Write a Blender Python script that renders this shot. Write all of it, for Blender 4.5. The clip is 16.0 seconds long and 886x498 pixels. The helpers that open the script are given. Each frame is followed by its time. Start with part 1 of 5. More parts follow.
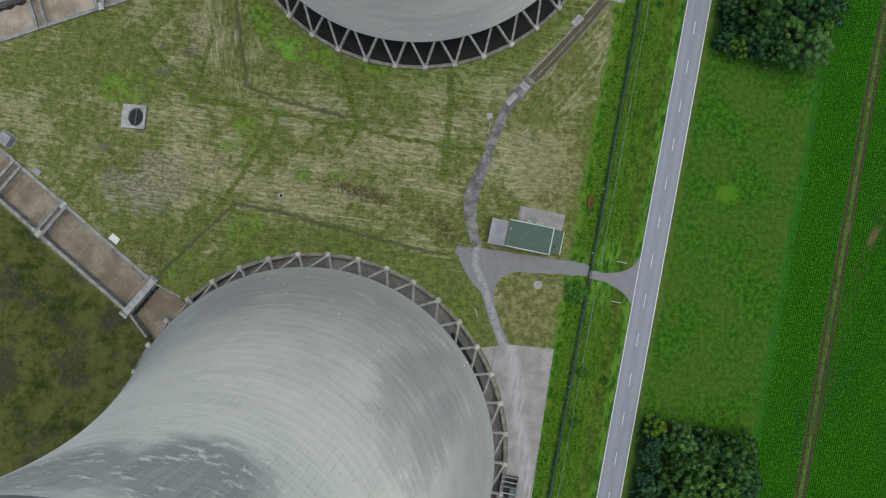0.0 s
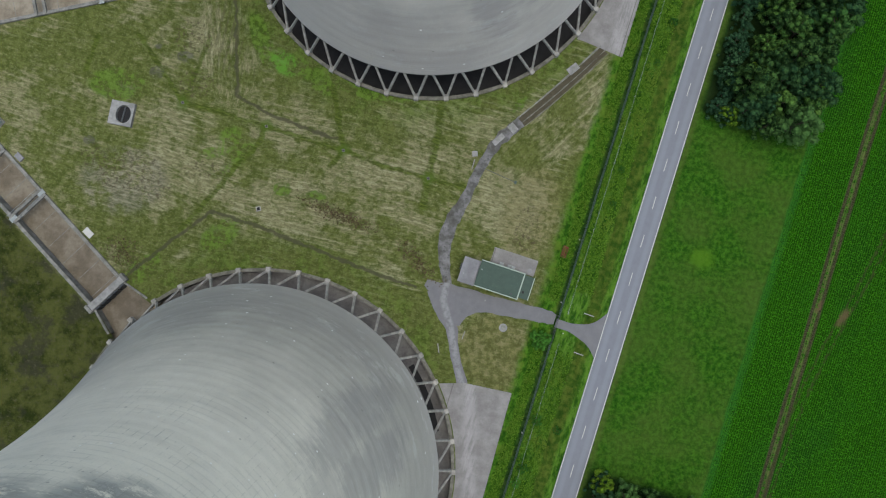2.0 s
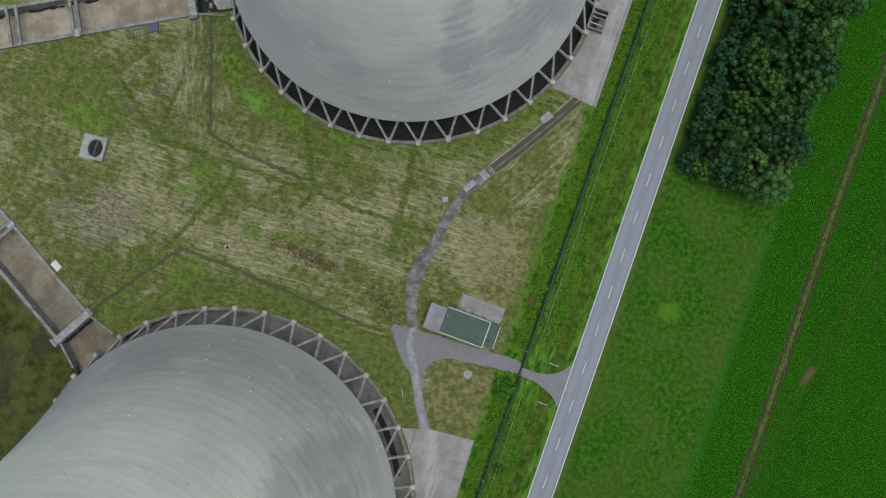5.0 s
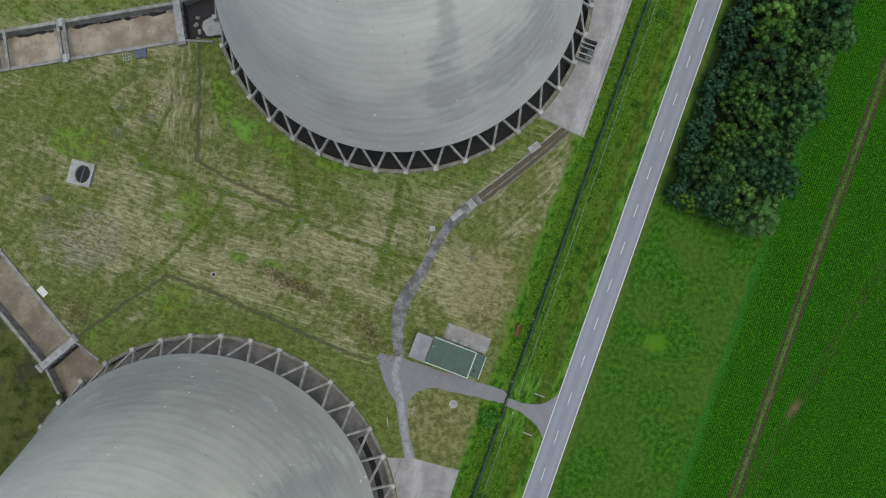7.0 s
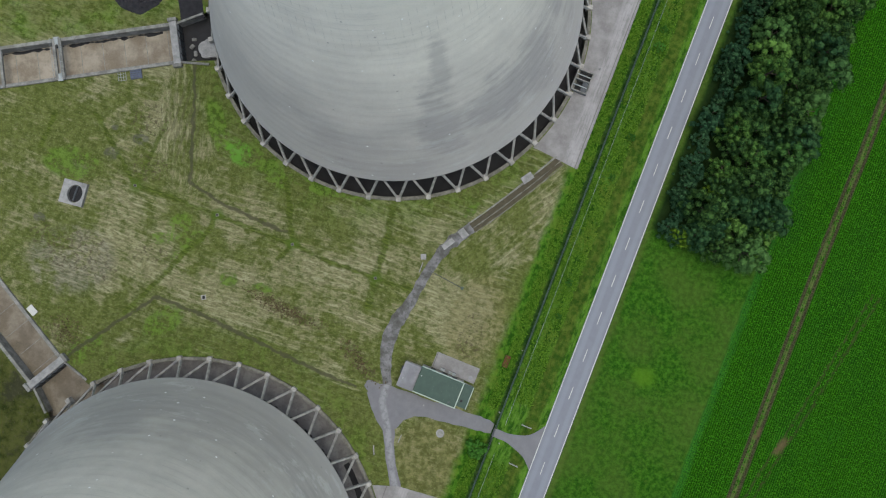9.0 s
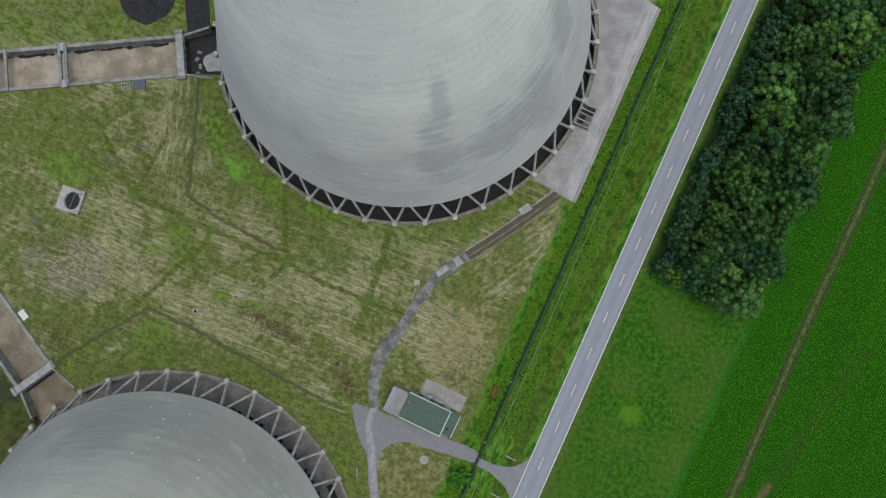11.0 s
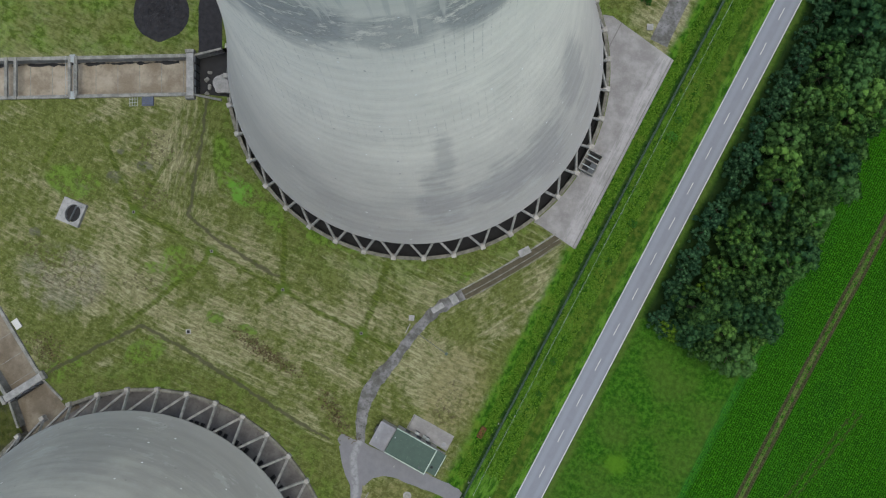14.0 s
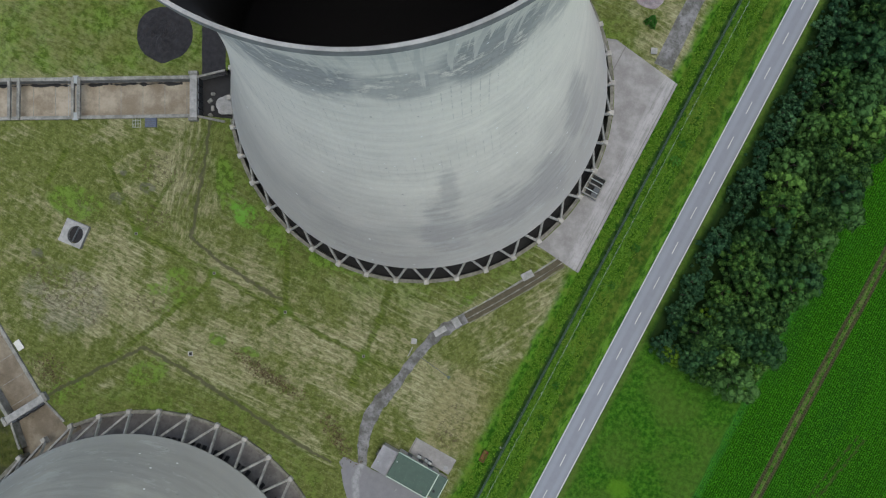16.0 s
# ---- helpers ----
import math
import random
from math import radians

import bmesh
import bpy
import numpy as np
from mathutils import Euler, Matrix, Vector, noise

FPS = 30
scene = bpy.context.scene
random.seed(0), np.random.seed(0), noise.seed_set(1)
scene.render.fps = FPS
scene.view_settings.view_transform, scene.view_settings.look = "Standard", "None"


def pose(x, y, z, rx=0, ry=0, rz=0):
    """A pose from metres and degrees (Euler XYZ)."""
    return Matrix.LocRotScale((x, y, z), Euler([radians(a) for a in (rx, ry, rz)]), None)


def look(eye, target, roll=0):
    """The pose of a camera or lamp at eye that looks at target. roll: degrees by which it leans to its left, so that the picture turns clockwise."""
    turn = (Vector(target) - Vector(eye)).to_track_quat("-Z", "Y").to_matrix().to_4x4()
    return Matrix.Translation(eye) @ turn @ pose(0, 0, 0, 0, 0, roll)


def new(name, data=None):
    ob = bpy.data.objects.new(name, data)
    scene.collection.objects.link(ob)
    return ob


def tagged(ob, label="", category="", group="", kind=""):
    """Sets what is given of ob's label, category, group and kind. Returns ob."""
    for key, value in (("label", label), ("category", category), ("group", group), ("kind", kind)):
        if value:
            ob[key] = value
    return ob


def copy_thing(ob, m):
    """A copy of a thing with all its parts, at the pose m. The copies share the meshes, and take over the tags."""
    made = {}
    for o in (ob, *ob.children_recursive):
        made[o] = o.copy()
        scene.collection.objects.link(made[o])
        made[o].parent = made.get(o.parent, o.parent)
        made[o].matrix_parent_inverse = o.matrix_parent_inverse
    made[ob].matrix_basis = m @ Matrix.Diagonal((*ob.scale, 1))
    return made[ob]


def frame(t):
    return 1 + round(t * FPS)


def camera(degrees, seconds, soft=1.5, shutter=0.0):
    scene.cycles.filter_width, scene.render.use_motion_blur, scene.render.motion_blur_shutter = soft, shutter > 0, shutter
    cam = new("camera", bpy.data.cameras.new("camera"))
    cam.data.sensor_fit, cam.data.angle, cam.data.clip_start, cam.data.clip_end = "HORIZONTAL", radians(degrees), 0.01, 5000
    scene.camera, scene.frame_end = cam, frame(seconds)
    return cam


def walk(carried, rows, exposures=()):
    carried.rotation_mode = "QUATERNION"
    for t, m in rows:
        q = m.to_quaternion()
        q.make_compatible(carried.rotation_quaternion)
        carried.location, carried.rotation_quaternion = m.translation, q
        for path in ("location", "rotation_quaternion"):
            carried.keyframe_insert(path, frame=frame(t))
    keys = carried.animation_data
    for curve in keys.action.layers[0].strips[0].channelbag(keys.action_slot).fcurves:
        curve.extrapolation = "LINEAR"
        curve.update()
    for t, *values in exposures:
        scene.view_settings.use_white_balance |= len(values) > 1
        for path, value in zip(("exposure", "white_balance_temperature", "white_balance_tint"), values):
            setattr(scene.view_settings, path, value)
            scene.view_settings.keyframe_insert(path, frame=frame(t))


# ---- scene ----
cam = camera(66.8, 16.0, 1.15)
EYE, TILT, LEAN = 153.8, 1.69, 0.96
ROWS = [
    (0.0, 0.00, 0.00, -0.00),
    (0.5, 1.80, 2.16, 1.17),
    (1.0, 3.48, 4.26, 3.10),
    (1.5, 5.06, 6.35, 5.03),
    (2.0, 6.51, 8.35, 6.60),
    (2.5, 7.86, 10.37, 8.13),
    (3.0, 8.89, 12.11, 8.11),
    (3.5, 10.01, 14.02, 8.19),
    (4.0, 10.96, 15.88, 8.23),
    (6.5, 14.17, 25.07, 8.83),
    (7, 14.56, 26.75, 8.90),
    (7.5, 14.96, 28.63, 8.94),
    (8, 15.20, 30.20, 8.99),
    (8.5, 15.46, 32.05, 9.39),
    (9, 15.61, 33.64, 10.29),
    (11.5, 15.76, 41.63, 13.57),
    (12.0, 15.57, 43.10, 13.90),
    (12.5, 15.41, 44.63, 16.87),
    (13.0, 15.06, 45.96, 16.91),
    (13.5, 14.63, 47.37, 17.02),
    (14.0, 14.21, 48.65, 17.10),
    (14.5, 13.71, 49.94, 17.13),
    (15.0, 13.17, 51.31, 17.25),
    (15.5, 12.64, 52.43, 17.31),
    (16.0, 12.03, 53.55, 17.36),
]
walk(cam, [(t, pose(x, y, EYE, TILT, LEAN, yaw)) for t, x, y, yaw in ROWS], [(0.0, 0.81, 6400, 3), (2.0, 0.71, 6400, 3), (4.0, 0.71, 6400, 3), (7.0, 0.80, 6400, 3), (11.5, 0.83, 6400, 3), (16.0, 0.83, 6400, 3)])

# ---- world, sun, exposure ----
SUN_ELEVATION, SUN_AZIMUTH = 83.0, 90.0
world = bpy.data.worlds.new("sky")
world.use_nodes = True
scene.world = world
sky = world.node_tree.nodes.new("ShaderNodeTexSky")
sky.sky_type, sky.sun_disc = "NISHITA", False
sky.sun_elevation, sky.sun_rotation = radians(SUN_ELEVATION), radians(SUN_AZIMUTH)
sky.air_density, sky.dust_density, sky.ozone_density = 1.0, 4.0, 1.0
back = world.node_tree.nodes["Background"]
back.inputs["Strength"].default_value = 0.15
world.node_tree.links.new(sky.outputs[0], back.inputs[0])
lamp = bpy.data.lights.new("sun", "SUN")
lamp.energy, lamp.angle, lamp.color = 0.9, radians(60), (1.0, 0.97, 0.92)
a, e = radians(SUN_AZIMUTH), radians(SUN_ELEVATION)
to_sun = Vector((math.sin(a) * math.cos(e), math.cos(a) * math.cos(e), math.sin(e)))
new("sun", lamp).matrix_world = look(to_sun * 400, (0, 0, 0))


# ---- shader helpers ----
class Shade:
    """A small writer of node materials: every call returns a socket."""

    def __init__(self, name):
        self.mat = bpy.data.materials.new(name)
        self.mat.use_nodes = True
        self.nt = self.mat.node_tree
        self.out = self.nt.nodes["Principled BSDF"]
        self.pos = self.nt.nodes.new("ShaderNodeNewGeometry").outputs["Position"]

    def put(self, socket, value):
        if isinstance(value, bpy.types.NodeSocket):
            self.nt.links.new(value, socket)
        else:
            socket.default_value = value

    def math(self, op, a, b=0.0, c=None):
        n = self.nt.nodes.new("ShaderNodeMath")
        n.operation = op
        self.put(n.inputs[0], a), self.put(n.inputs[1], b)
        if c is not None:
            self.put(n.inputs[2], c)
        return n.outputs[0]

    def add(self, a, b):
        return self.math("ADD", a, b)

    def sub(self, a, b):
        return self.math("SUBTRACT", a, b)

    def mul(self, a, b):
        return self.math("MULTIPLY", a, b)

    def xyz(self, v):
        n = self.nt.nodes.new("ShaderNodeSeparateXYZ")
        self.put(n.inputs[0], v)
        return n.outputs

    def vec(self, x, y, z):
        n = self.nt.nodes.new("ShaderNodeCombineXYZ")
        for s, v in zip(n.inputs, (x, y, z)):
            self.put(s, v)
        return n.outputs[0]

    def object_place(self):
        return self.nt.nodes.new("ShaderNodeTexCoord").outputs["Object"]

    def noise(self, v, scale, detail=4.0, rough=0.55, warp=0.0):
        n = self.nt.nodes.new("ShaderNodeTexNoise")
        self.put(n.inputs["Vector"], v)
        n.inputs["Scale"].default_value, n.inputs["Detail"].default_value = scale, detail
        n.inputs["Roughness"].default_value, n.inputs["Distortion"].default_value = rough, warp
        return n.outputs[0]

    def cells(self, v, scale, kind="F1"):
        n = self.nt.nodes.new("ShaderNodeTexVoronoi")
        self.put(n.inputs["Vector"], v)
        n.feature = kind
        n.inputs["Scale"].default_value = scale
        return n.outputs

    def step(self, v, lo, hi):
        n = self.nt.nodes.new("ShaderNodeMapRange")
        n.interpolation_type = "SMOOTHSTEP"
        self.put(n.inputs[0], v), self.put(n.inputs[1], lo), self.put(n.inputs[2], hi)
        return n.outputs[0]

    def mix(self, f, a, b):
        n = self.nt.nodes.new("ShaderNodeMix")
        n.data_type = "RGBA"
        self.put(n.inputs[0], f)
        for s, v in ((n.inputs[6], a), (n.inputs[7], b)):
            self.put(s, (*v, 1.0) if isinstance(v, tuple) else v)
        return n.outputs[2]

    def band(self, v, lo, hi, soft):
        return self.mul(self.step(v, lo - soft, lo + soft), self.sub(1.0, self.step(v, hi - soft, hi + soft)))

    def random(self):
        return self.nt.nodes.new("ShaderNodeObjectInfo").outputs["Random"]

    def island(self):
        return self.nt.nodes.new("ShaderNodeNewGeometry").outputs["Random Per Island"]

    def finish(self, colour, rough=0.85, bump=None, height=0.05, metal=0.0, gloss=0.2):
        self.put(self.out.inputs["Base Color"], (*colour, 1.0) if isinstance(colour, tuple) else colour)
        self.put(self.out.inputs["Roughness"], rough)
        self.put(self.out.inputs["Metallic"], metal)
        self.out.inputs["Specular IOR Level"].default_value = gloss
        if bump is not None:
            n = self.nt.nodes.new("ShaderNodeBump")
            n.inputs["Strength"].default_value, n.inputs["Distance"].default_value = 1.0, height
            self.put(n.inputs["Height"], bump)
            self.nt.links.new(n.outputs[0], self.out.inputs["Normal"])
        return self.mat


# The road runs straight: u is the distance across from its middle, v along it.
ROAD_X, COS, SIN = 44.65, 0.9823, 0.1873


def place(u, v, z=0.0):
    return Vector((ROAD_X + u * COS + v * SIN, -u * SIN + v * COS, z))


def across(s):
    x, y, _ = s.xyz(s.pos)
    dx = s.sub(x, ROAD_X)
    return s.sub(s.mul(dx, COS), s.mul(y, SIN)), s.add(s.mul(dx, SIN), s.mul(y, COS)), x, y


TOWERS = (("A", -32.45, -40.6, 4.3, 139.4, -0.05), ("B", -7.7, 90.4, 1.3, 198.0, 0.55))


def shifted(s, v, middle, turn, size):
    """v seen from a middle, turned by some degrees and divided by a size."""
    n = s.nt.nodes.new("ShaderNodeMapping")
    n.vector_type = "TEXTURE"
    n.inputs[1].default_value, n.inputs[2].default_value, n.inputs[3].default_value = (*middle, 0), (0, 0, radians(turn)), size
    s.put(n.inputs[0], v)
    return n.outputs[0]


def vector(s, op, v, w=(0.0, 0.0, 0.0)):
    n = s.nt.nodes.new("ShaderNodeVectorMath")
    n.operation = op
    s.put(n.inputs[0], v), s.put(n.inputs[1], w)
    return n.outputs["Value" if op == "LENGTH" else "Vector"]


def spot(s, value):
    """Hands the ground's place on from one mark to the next."""
    n = s.nt.nodes.new("ShaderNodeVectorMath")
    n.operation = "MULTIPLY_ADD"
    s.put(n.inputs[0], value), s.put(n.inputs[1], (1e-5, 1e-5, 0.0)), s.put(n.inputs[2], s.flow)
    s.flow = n.outputs[0]
    return value


def line(s, points, width):
    """A soft line on the ground along points."""
    out = None
    for a, b in zip(points, points[1:]):
        d = Vector(b) - Vector(a)
        v = shifted(s, s.flow, (Vector(a) + Vector(b)) / 2, math.degrees(math.atan2(d.y, d.x)), (1, 1, 1))
        v = vector(s, "MAXIMUM", vector(s, "SUBTRACT", vector(s, "ABSOLUTE", v), (d.length / 2, 0, 0)))
        d = s.sub(1.0, s.step(vector(s, "LENGTH", v), 0.35 * width, width))
        out = spot(s, d if out is None else s.math("MAXIMUM", out, d))
    return out


def blob(s, cx, cy, rx, ry, turn=0.0):
    """A soft patch of ground."""
    return spot(s, s.sub(1.0, s.step(vector(s, "LENGTH", shifted(s, s.flow, (cx, cy), turn, (rx, ry, 1))), 0.3, 1.0)))


def ground_start(name):
    s = Shade(name)
    u, v, x, y = across(s)
    p = s.pos
    mid, small, fine = s.noise(p, 0.16, 5, 0.6), s.noise(p, 0.9, 5, 0.7), s.noise(p, 2.6, 4, 0.75)
    wob = s.mul(s.sub(mid, 0.5), 4.0)
    n = s.nt.nodes.new("ShaderNodeTexNoise")
    n.inputs["Scale"].default_value, n.inputs["Detail"].default_value = 0.5, 3
    s.put(n.inputs["Vector"], p)
    shift = vector(s, "SUBTRACT", n.outputs["Color"], (0.5, 0.5, 0.5))
    n = s.nt.nodes.new("ShaderNodeVectorMath")
    n.operation = "MULTIPLY_ADD"
    s.put(n.inputs[0], shift), s.put(n.inputs[1], (1.6, 1.6, 0.0)), s.put(n.inputs[2], p)
    s.flow = n.outputs[0]
    return s, u, v, x, y, p, mid, small, fine, wob


def turned(s, x, y, degrees, bend):
    """Ground coordinates along and across a direction of mowing."""
    c, k = math.cos(radians(degrees)), math.sin(radians(degrees))
    return s.vec(s.add(s.mul(x, c), s.mul(y, k)), s.add(s.sub(s.mul(y, c), s.mul(x, k)), bend), 0.0)


def most(s, values):
    out = values[0]
    for v in values[1:]:
        out = s.math("MAXIMUM", out, v)
    return out


PITS = ((-60.5, 39.4), (-40.4, 36.1), (-22.0, 32.5), (-1.8, 28.3))


def compound_material():
    s, u, v, x, y, p, mid, small, fine, wob = ground_start("mown compound grass")
    along = s.vec(u, s.mul(v, 0.3), 0.0)
    big = s.noise(s.vec(x, y, 31.0), 0.05, 4, 0.6)
    patch = s.noise(s.vec(x, y, 7.0), 0.20, 8, 0.66)
    clump = s.noise(s.vec(x, y, 3.0), 0.75, 8, 0.72)
    # the mower went across the site, along the tower's west side and along the ditch
    bend = s.mul(s.sub(s.noise(p, 0.02, 1), 0.5), 7.0)
    lie = turned(s, x, y, -9.0, bend)
    lie = s.mix(s.step(blob(s, -51, 56, 9, 20, 8), 0.1, 0.3), lie, turned(s, x, y, 97.0, s.mul(bend, 0.2)))
    lie = s.mix(s.step(blob(s, 28, 46, 26, 8, 49), 0.1, 0.3), lie, turned(s, x, y, 49.0, s.mul(bend, 0.15)))
    a, c, _ = s.xyz(lie)
    streak = s.noise(s.vec(s.mul(a, 0.13), s.mul(c, 0.95), 0.0), 1.0, 6, 0.66)
    hay = s.noise(s.vec(s.mul(a, 0.45), s.mul(c, 1.7), 5.0), 1.0, 6, 0.70)
    swath = s.math("SINE", s.mul(s.add(c, s.mul(s.sub(mid, 0.5), 2.0)), 2 * math.pi / 1.6))
    swath = s.mul(swath, s.step(s.noise(s.vec(x, y, 17.0), 0.08, 3), 0.42, 0.6))
    # dry straw against moss
    dry = s.add(s.mul(s.sub(big, 0.5), 1.1), s.mul(s.sub(patch, 0.5), 1.0))
    dry = s.add(dry, s.add(s.mul(s.sub(streak, 0.5), 0.60), s.mul(s.sub(clump, 0.5), 0.85)))
    dry = s.add(dry, s.mul(swath, 0.035))
    parched = most(s, [blob(s, *b) for b in ((-14, 28, 11, 6, -12), (-4, 40, 6, 3.2, -10), (8, 41.95, 6, 2.6, 12), (-59, 35, 9, 5, 0), (-71, 20, 12, 8, 20), (-51, 31, 5, 3, 0), (-56, 4.6, 5, 2, 40), (-6, 5, 9, 3, -32), (22, 51, 12, 2.4, 49), (-13, 42.5, 5, 2.2, -10), (-57, 52, 6, 9, 20), (-28, 12.5, 15, 2.6, -13), (-33, 24, 9, 3, -12), (22, 26, 6, 9, 0), (27, 36, 4, 10, -12), (-7, 19, 8, 3, -12), (-55, 20, 6, 4, 0))])
    dry = s.add(dry, s.mul(parched, 0.15))
    dry = s.sub(dry, s.mul(blob(s, -88, 54, 26, 16, 15), 0.12))
    rings = []
    for _, tx, ty, *_ in TOWERS:
        d = s.math("SQRT", s.add(s.math("POWER", s.sub(x, tx), 2.0), s.math("POWER", s.sub(y, ty), 2.0)))
        rings.append(s.sub(1.0, s.step(s.add(d, s.mul(wob, 0.9)), 44.0, 57.0)))
    damp = most(s, rings)
    dry = s.step(s.sub(dry, s.mul(damp, 0.19)), -0.14, 0.20)
    straw = s.mix(s.step(hay, 0.40, 0.62), (0.102, 0.101, 0.050), (0.176, 0.172, 0.098))
    straw = s.mix(s.mul(s.step(clump, 0.52, 0.66), 0.40), straw, (0.078, 0.072, 0.038))
    straw = s.mix(s.mul(s.mul(s.step(streak, 0.53, 0.62), s.step(hay, 0.46, 0.60)), 0.45), straw, (0.216, 0.209, 0.130))
    moss = s.mix(s.step(s.add(s.mul(clump, 0.6), s.mul(hay, 0.4)), 0.40, 0.60), (0.042, 0.055, 0.013), (0.084, 0.097, 0.028))
    lush = s.mix(s.step(clump, 0.40, 0.60), (0.026, 0.052, 0.006), (0.078, 0.128, 0.020))
    inside = s.mix(dry, moss, straw)
    windrow = s.mul(s.step(s.math("SINE", s.mul(s.add(c, s.mul(s.sub(mid, 0.5), 1.2)), 2 * math.pi / 1.6)), 0.45, 0.95), s.step(hay, 0.44, 0.54))
    windrow = s.mul(windrow, s.math("MAXIMUM", parched, s.mul(s.step(big, 0.46, 0.58), 0.7)))
    inside = s.mix(s.mul(windrow, 0.45), inside, (0.228, 0.222, 0.145))
    grit = s.noise(s.vec(x, y, 21.0), 1.9, 7, 0.78)
    inside = s.mix(s.mul(s.sub(1.0, s.step(grit, 0.38, 0.48)), 0.5), inside, (0.046, 0.047, 0.020))
    inside = s.mix(s.mul(s.step(grit, 0.54, 0.64), 0.35), inside, (0.198, 0.190, 0.112))
    inside = s.mix(s.mul(s.mul(damp, s.step(s.add(patch, s.mul(clump, 0.4)), 0.62, 0.80)), 0.5), inside, lush)
    green = most(s, [blob(s, *b) for b in ((-48.5, 32, 4.5, 3.5, 60), (-46, 28, 6.5, 2.2, 48), (-52.0, 28.5, 4, 1.6, 0), (-16, 47, 12, 2.6, -4), (-31, 48.8, 9, 3.0, -32), (-48, 10, 7, 4, 40), (-65, 0, 7, 3, 45), (-76, 42, 9, 5, 0), (17.2, 47.5, 3, 1.3, 49), (-35, 22, 3, 2, 0), (-27, 21.5, 3, 1.4, 0), (-44, 56, 3, 9, 25))])
    inside = s.mix(s.mul(s.mul(s.step(green, 0.05, 0.5), s.step(s.add(clump, s.mul(patch, 0.6)), 0.70, 0.86)), 0.85), inside, lush)
    lawn = most(s, [blob(s, 17.5, -9.5, 10, 11), blob(s, 22.5, 23, 8, 14, -10)])
    inside = s.mix(s.mul(s.step(lawn, 0.0, 0.5), 0.45), inside, s.mix(s.step(clump, 0.4, 0.62), (0.066, 0.064, 0.024), (0.150, 0.138, 0.066)))
    lush_spot = blob(s, -38.0, 51.2, 5.0, 3.2, -40)
    inside = s.mix(s.mul(s.mul(s.step(lush_spot, 0.0, 0.5), s.step(s.add(patch, s.mul(clump, 0.6)), 0.66, 0.84)), 0.85), inside, (0.070, 0.165, 0.020))
    # trenches that grew over greener than the rest
    trench = most(s, [line(s, [(-60.5, 39.4), (-50.0, 37.9), (-40.4, 36.1), (-22.0, 32.5), (-11.6, 30.0), (-1.8, 28.3), (7.3, 27.1)], 0.75), line(s, [(-72.9, 54.3), (-67.8, 48.4), (-60.5, 39.4)], 0.8), line(s, [(-82.1, 52.9), (-84.0, 44.6)], 0.8), line(s, [(-26.2, 46.9), (-24.9, 43.1), (-22.0, 32.5), (-24.5, 28.7)], 0.9), line(s, [(-0.7, 45.5), (-0.9, 37.6), (-1.8, 28.3), (-2.3, 21.7)], 1.2), line(s, [(-40.4, 36.1), (-42.2, 31.2), (-46.6, 25.8), (-50.8, 19.2), (-57.3, 10.3)], 0.9), line(s, [(-60.5, 39.4), (-56, 55)], 0.8)])
    inside = s.mix(s.mul(s.mul(trench, s.step(clump, 0.34, 0.50)), 0.85), inside, s.mix(s.step(hay, 0.4, 0.6), (0.026, 0.038, 0.007), (0.062, 0.084, 0.016)))
    for cx, cy in PITS:
        inside = s.mix(s.mul(blob(s, cx, cy, 2.2, 2.2), 0.75), inside, (0.046, 0.074, 0.012))
    groove = most(s, [line(s, [(-68.4, -2.0), (-60.5, 5.9), (-50.8, 15.0), (-41.8, 13.4), (-28.0, 9.7), (-12.8, 5.6), (-2.0, 3.2)], 0.6), line(s, [(-54, 78), (-50.9, 63.0), (-48.0, 42.2), (-39.5, 38.9), (-29.7, 36.2), (-24.0, 35.0)], 0.55)])
    groove = s.mul(groove, s.step(s.add(clump, s.mul(mid, 0.5)), 0.50, 0.70))
    inside = s.mix(s.mul(groove, 0.82), inside, (0.044, 0.044, 0.026))
    tyre = s.mul(blob(s, -52, 56, 5.5, 15, 8), s.step(s.math("SINE", s.mul(s.sub(x, s.mul(y, 0.12)), 4.2)), -0.1, 0.8))
    inside = s.mix(s.mul(s.mul(tyre, s.step(clump, 0.38, 0.55)), 0.5), inside, (0.052, 0.050, 0.028))
    ashen = s.mul(s.step(blob(s, -72, 20, 13, 10, 10), 0.0, 0.5), s.step(s.add(patch, s.mul(clump, 0.5)), 0.66, 0.84))
    inside = s.mix(s.mul(ashen, 0.6), inside, s.mix(s.step(hay, 0.4, 0.6), (0.070, 0.069, 0.048), (0.150, 0.145, 0.112)))
    # dead weeds, scorched and bare spots
    weeds = most(s, [blob(s, *b) for b in ((-21.5, 17.6, 12, 2.6, -17), (-2.0, 9.0, 8, 3.0, -42), (-71, 22, 10, 6.5, 10), (-65, 19.5, 6, 4.0, -10), (-54, 24.5, 8, 2.6, 8), (-70, 3.5, 6, 4.5, -45), (-79, 25, 5, 4.0, 0), (-58, 44, 6, 4, 0), (-60, 55, 6, 5, 0), (22, 19, 4, 7, 0))])
    speck = s.step(s.noise(s.vec(x, y, 9.0), 1.0, 7, 0.78), 0.51, 0.58)
    inside = s.mix(s.mul(s.mul(s.step(weeds, 0.0, 0.5), speck), 0.72), inside, s.mix(fine, (0.026, 0.021, 0.012), (0.070, 0.058, 0.036)))
    burnt = most(s, [blob(s, -67.4, 45.8, 2.6, 1.9, 30), blob(s, -61.2, 50.3, 2.4, 1.7), blob(s, -67.8, 52.1, 1.1, 0.9), blob(s, -81.1, 28.4, 2.0, 1.4)])
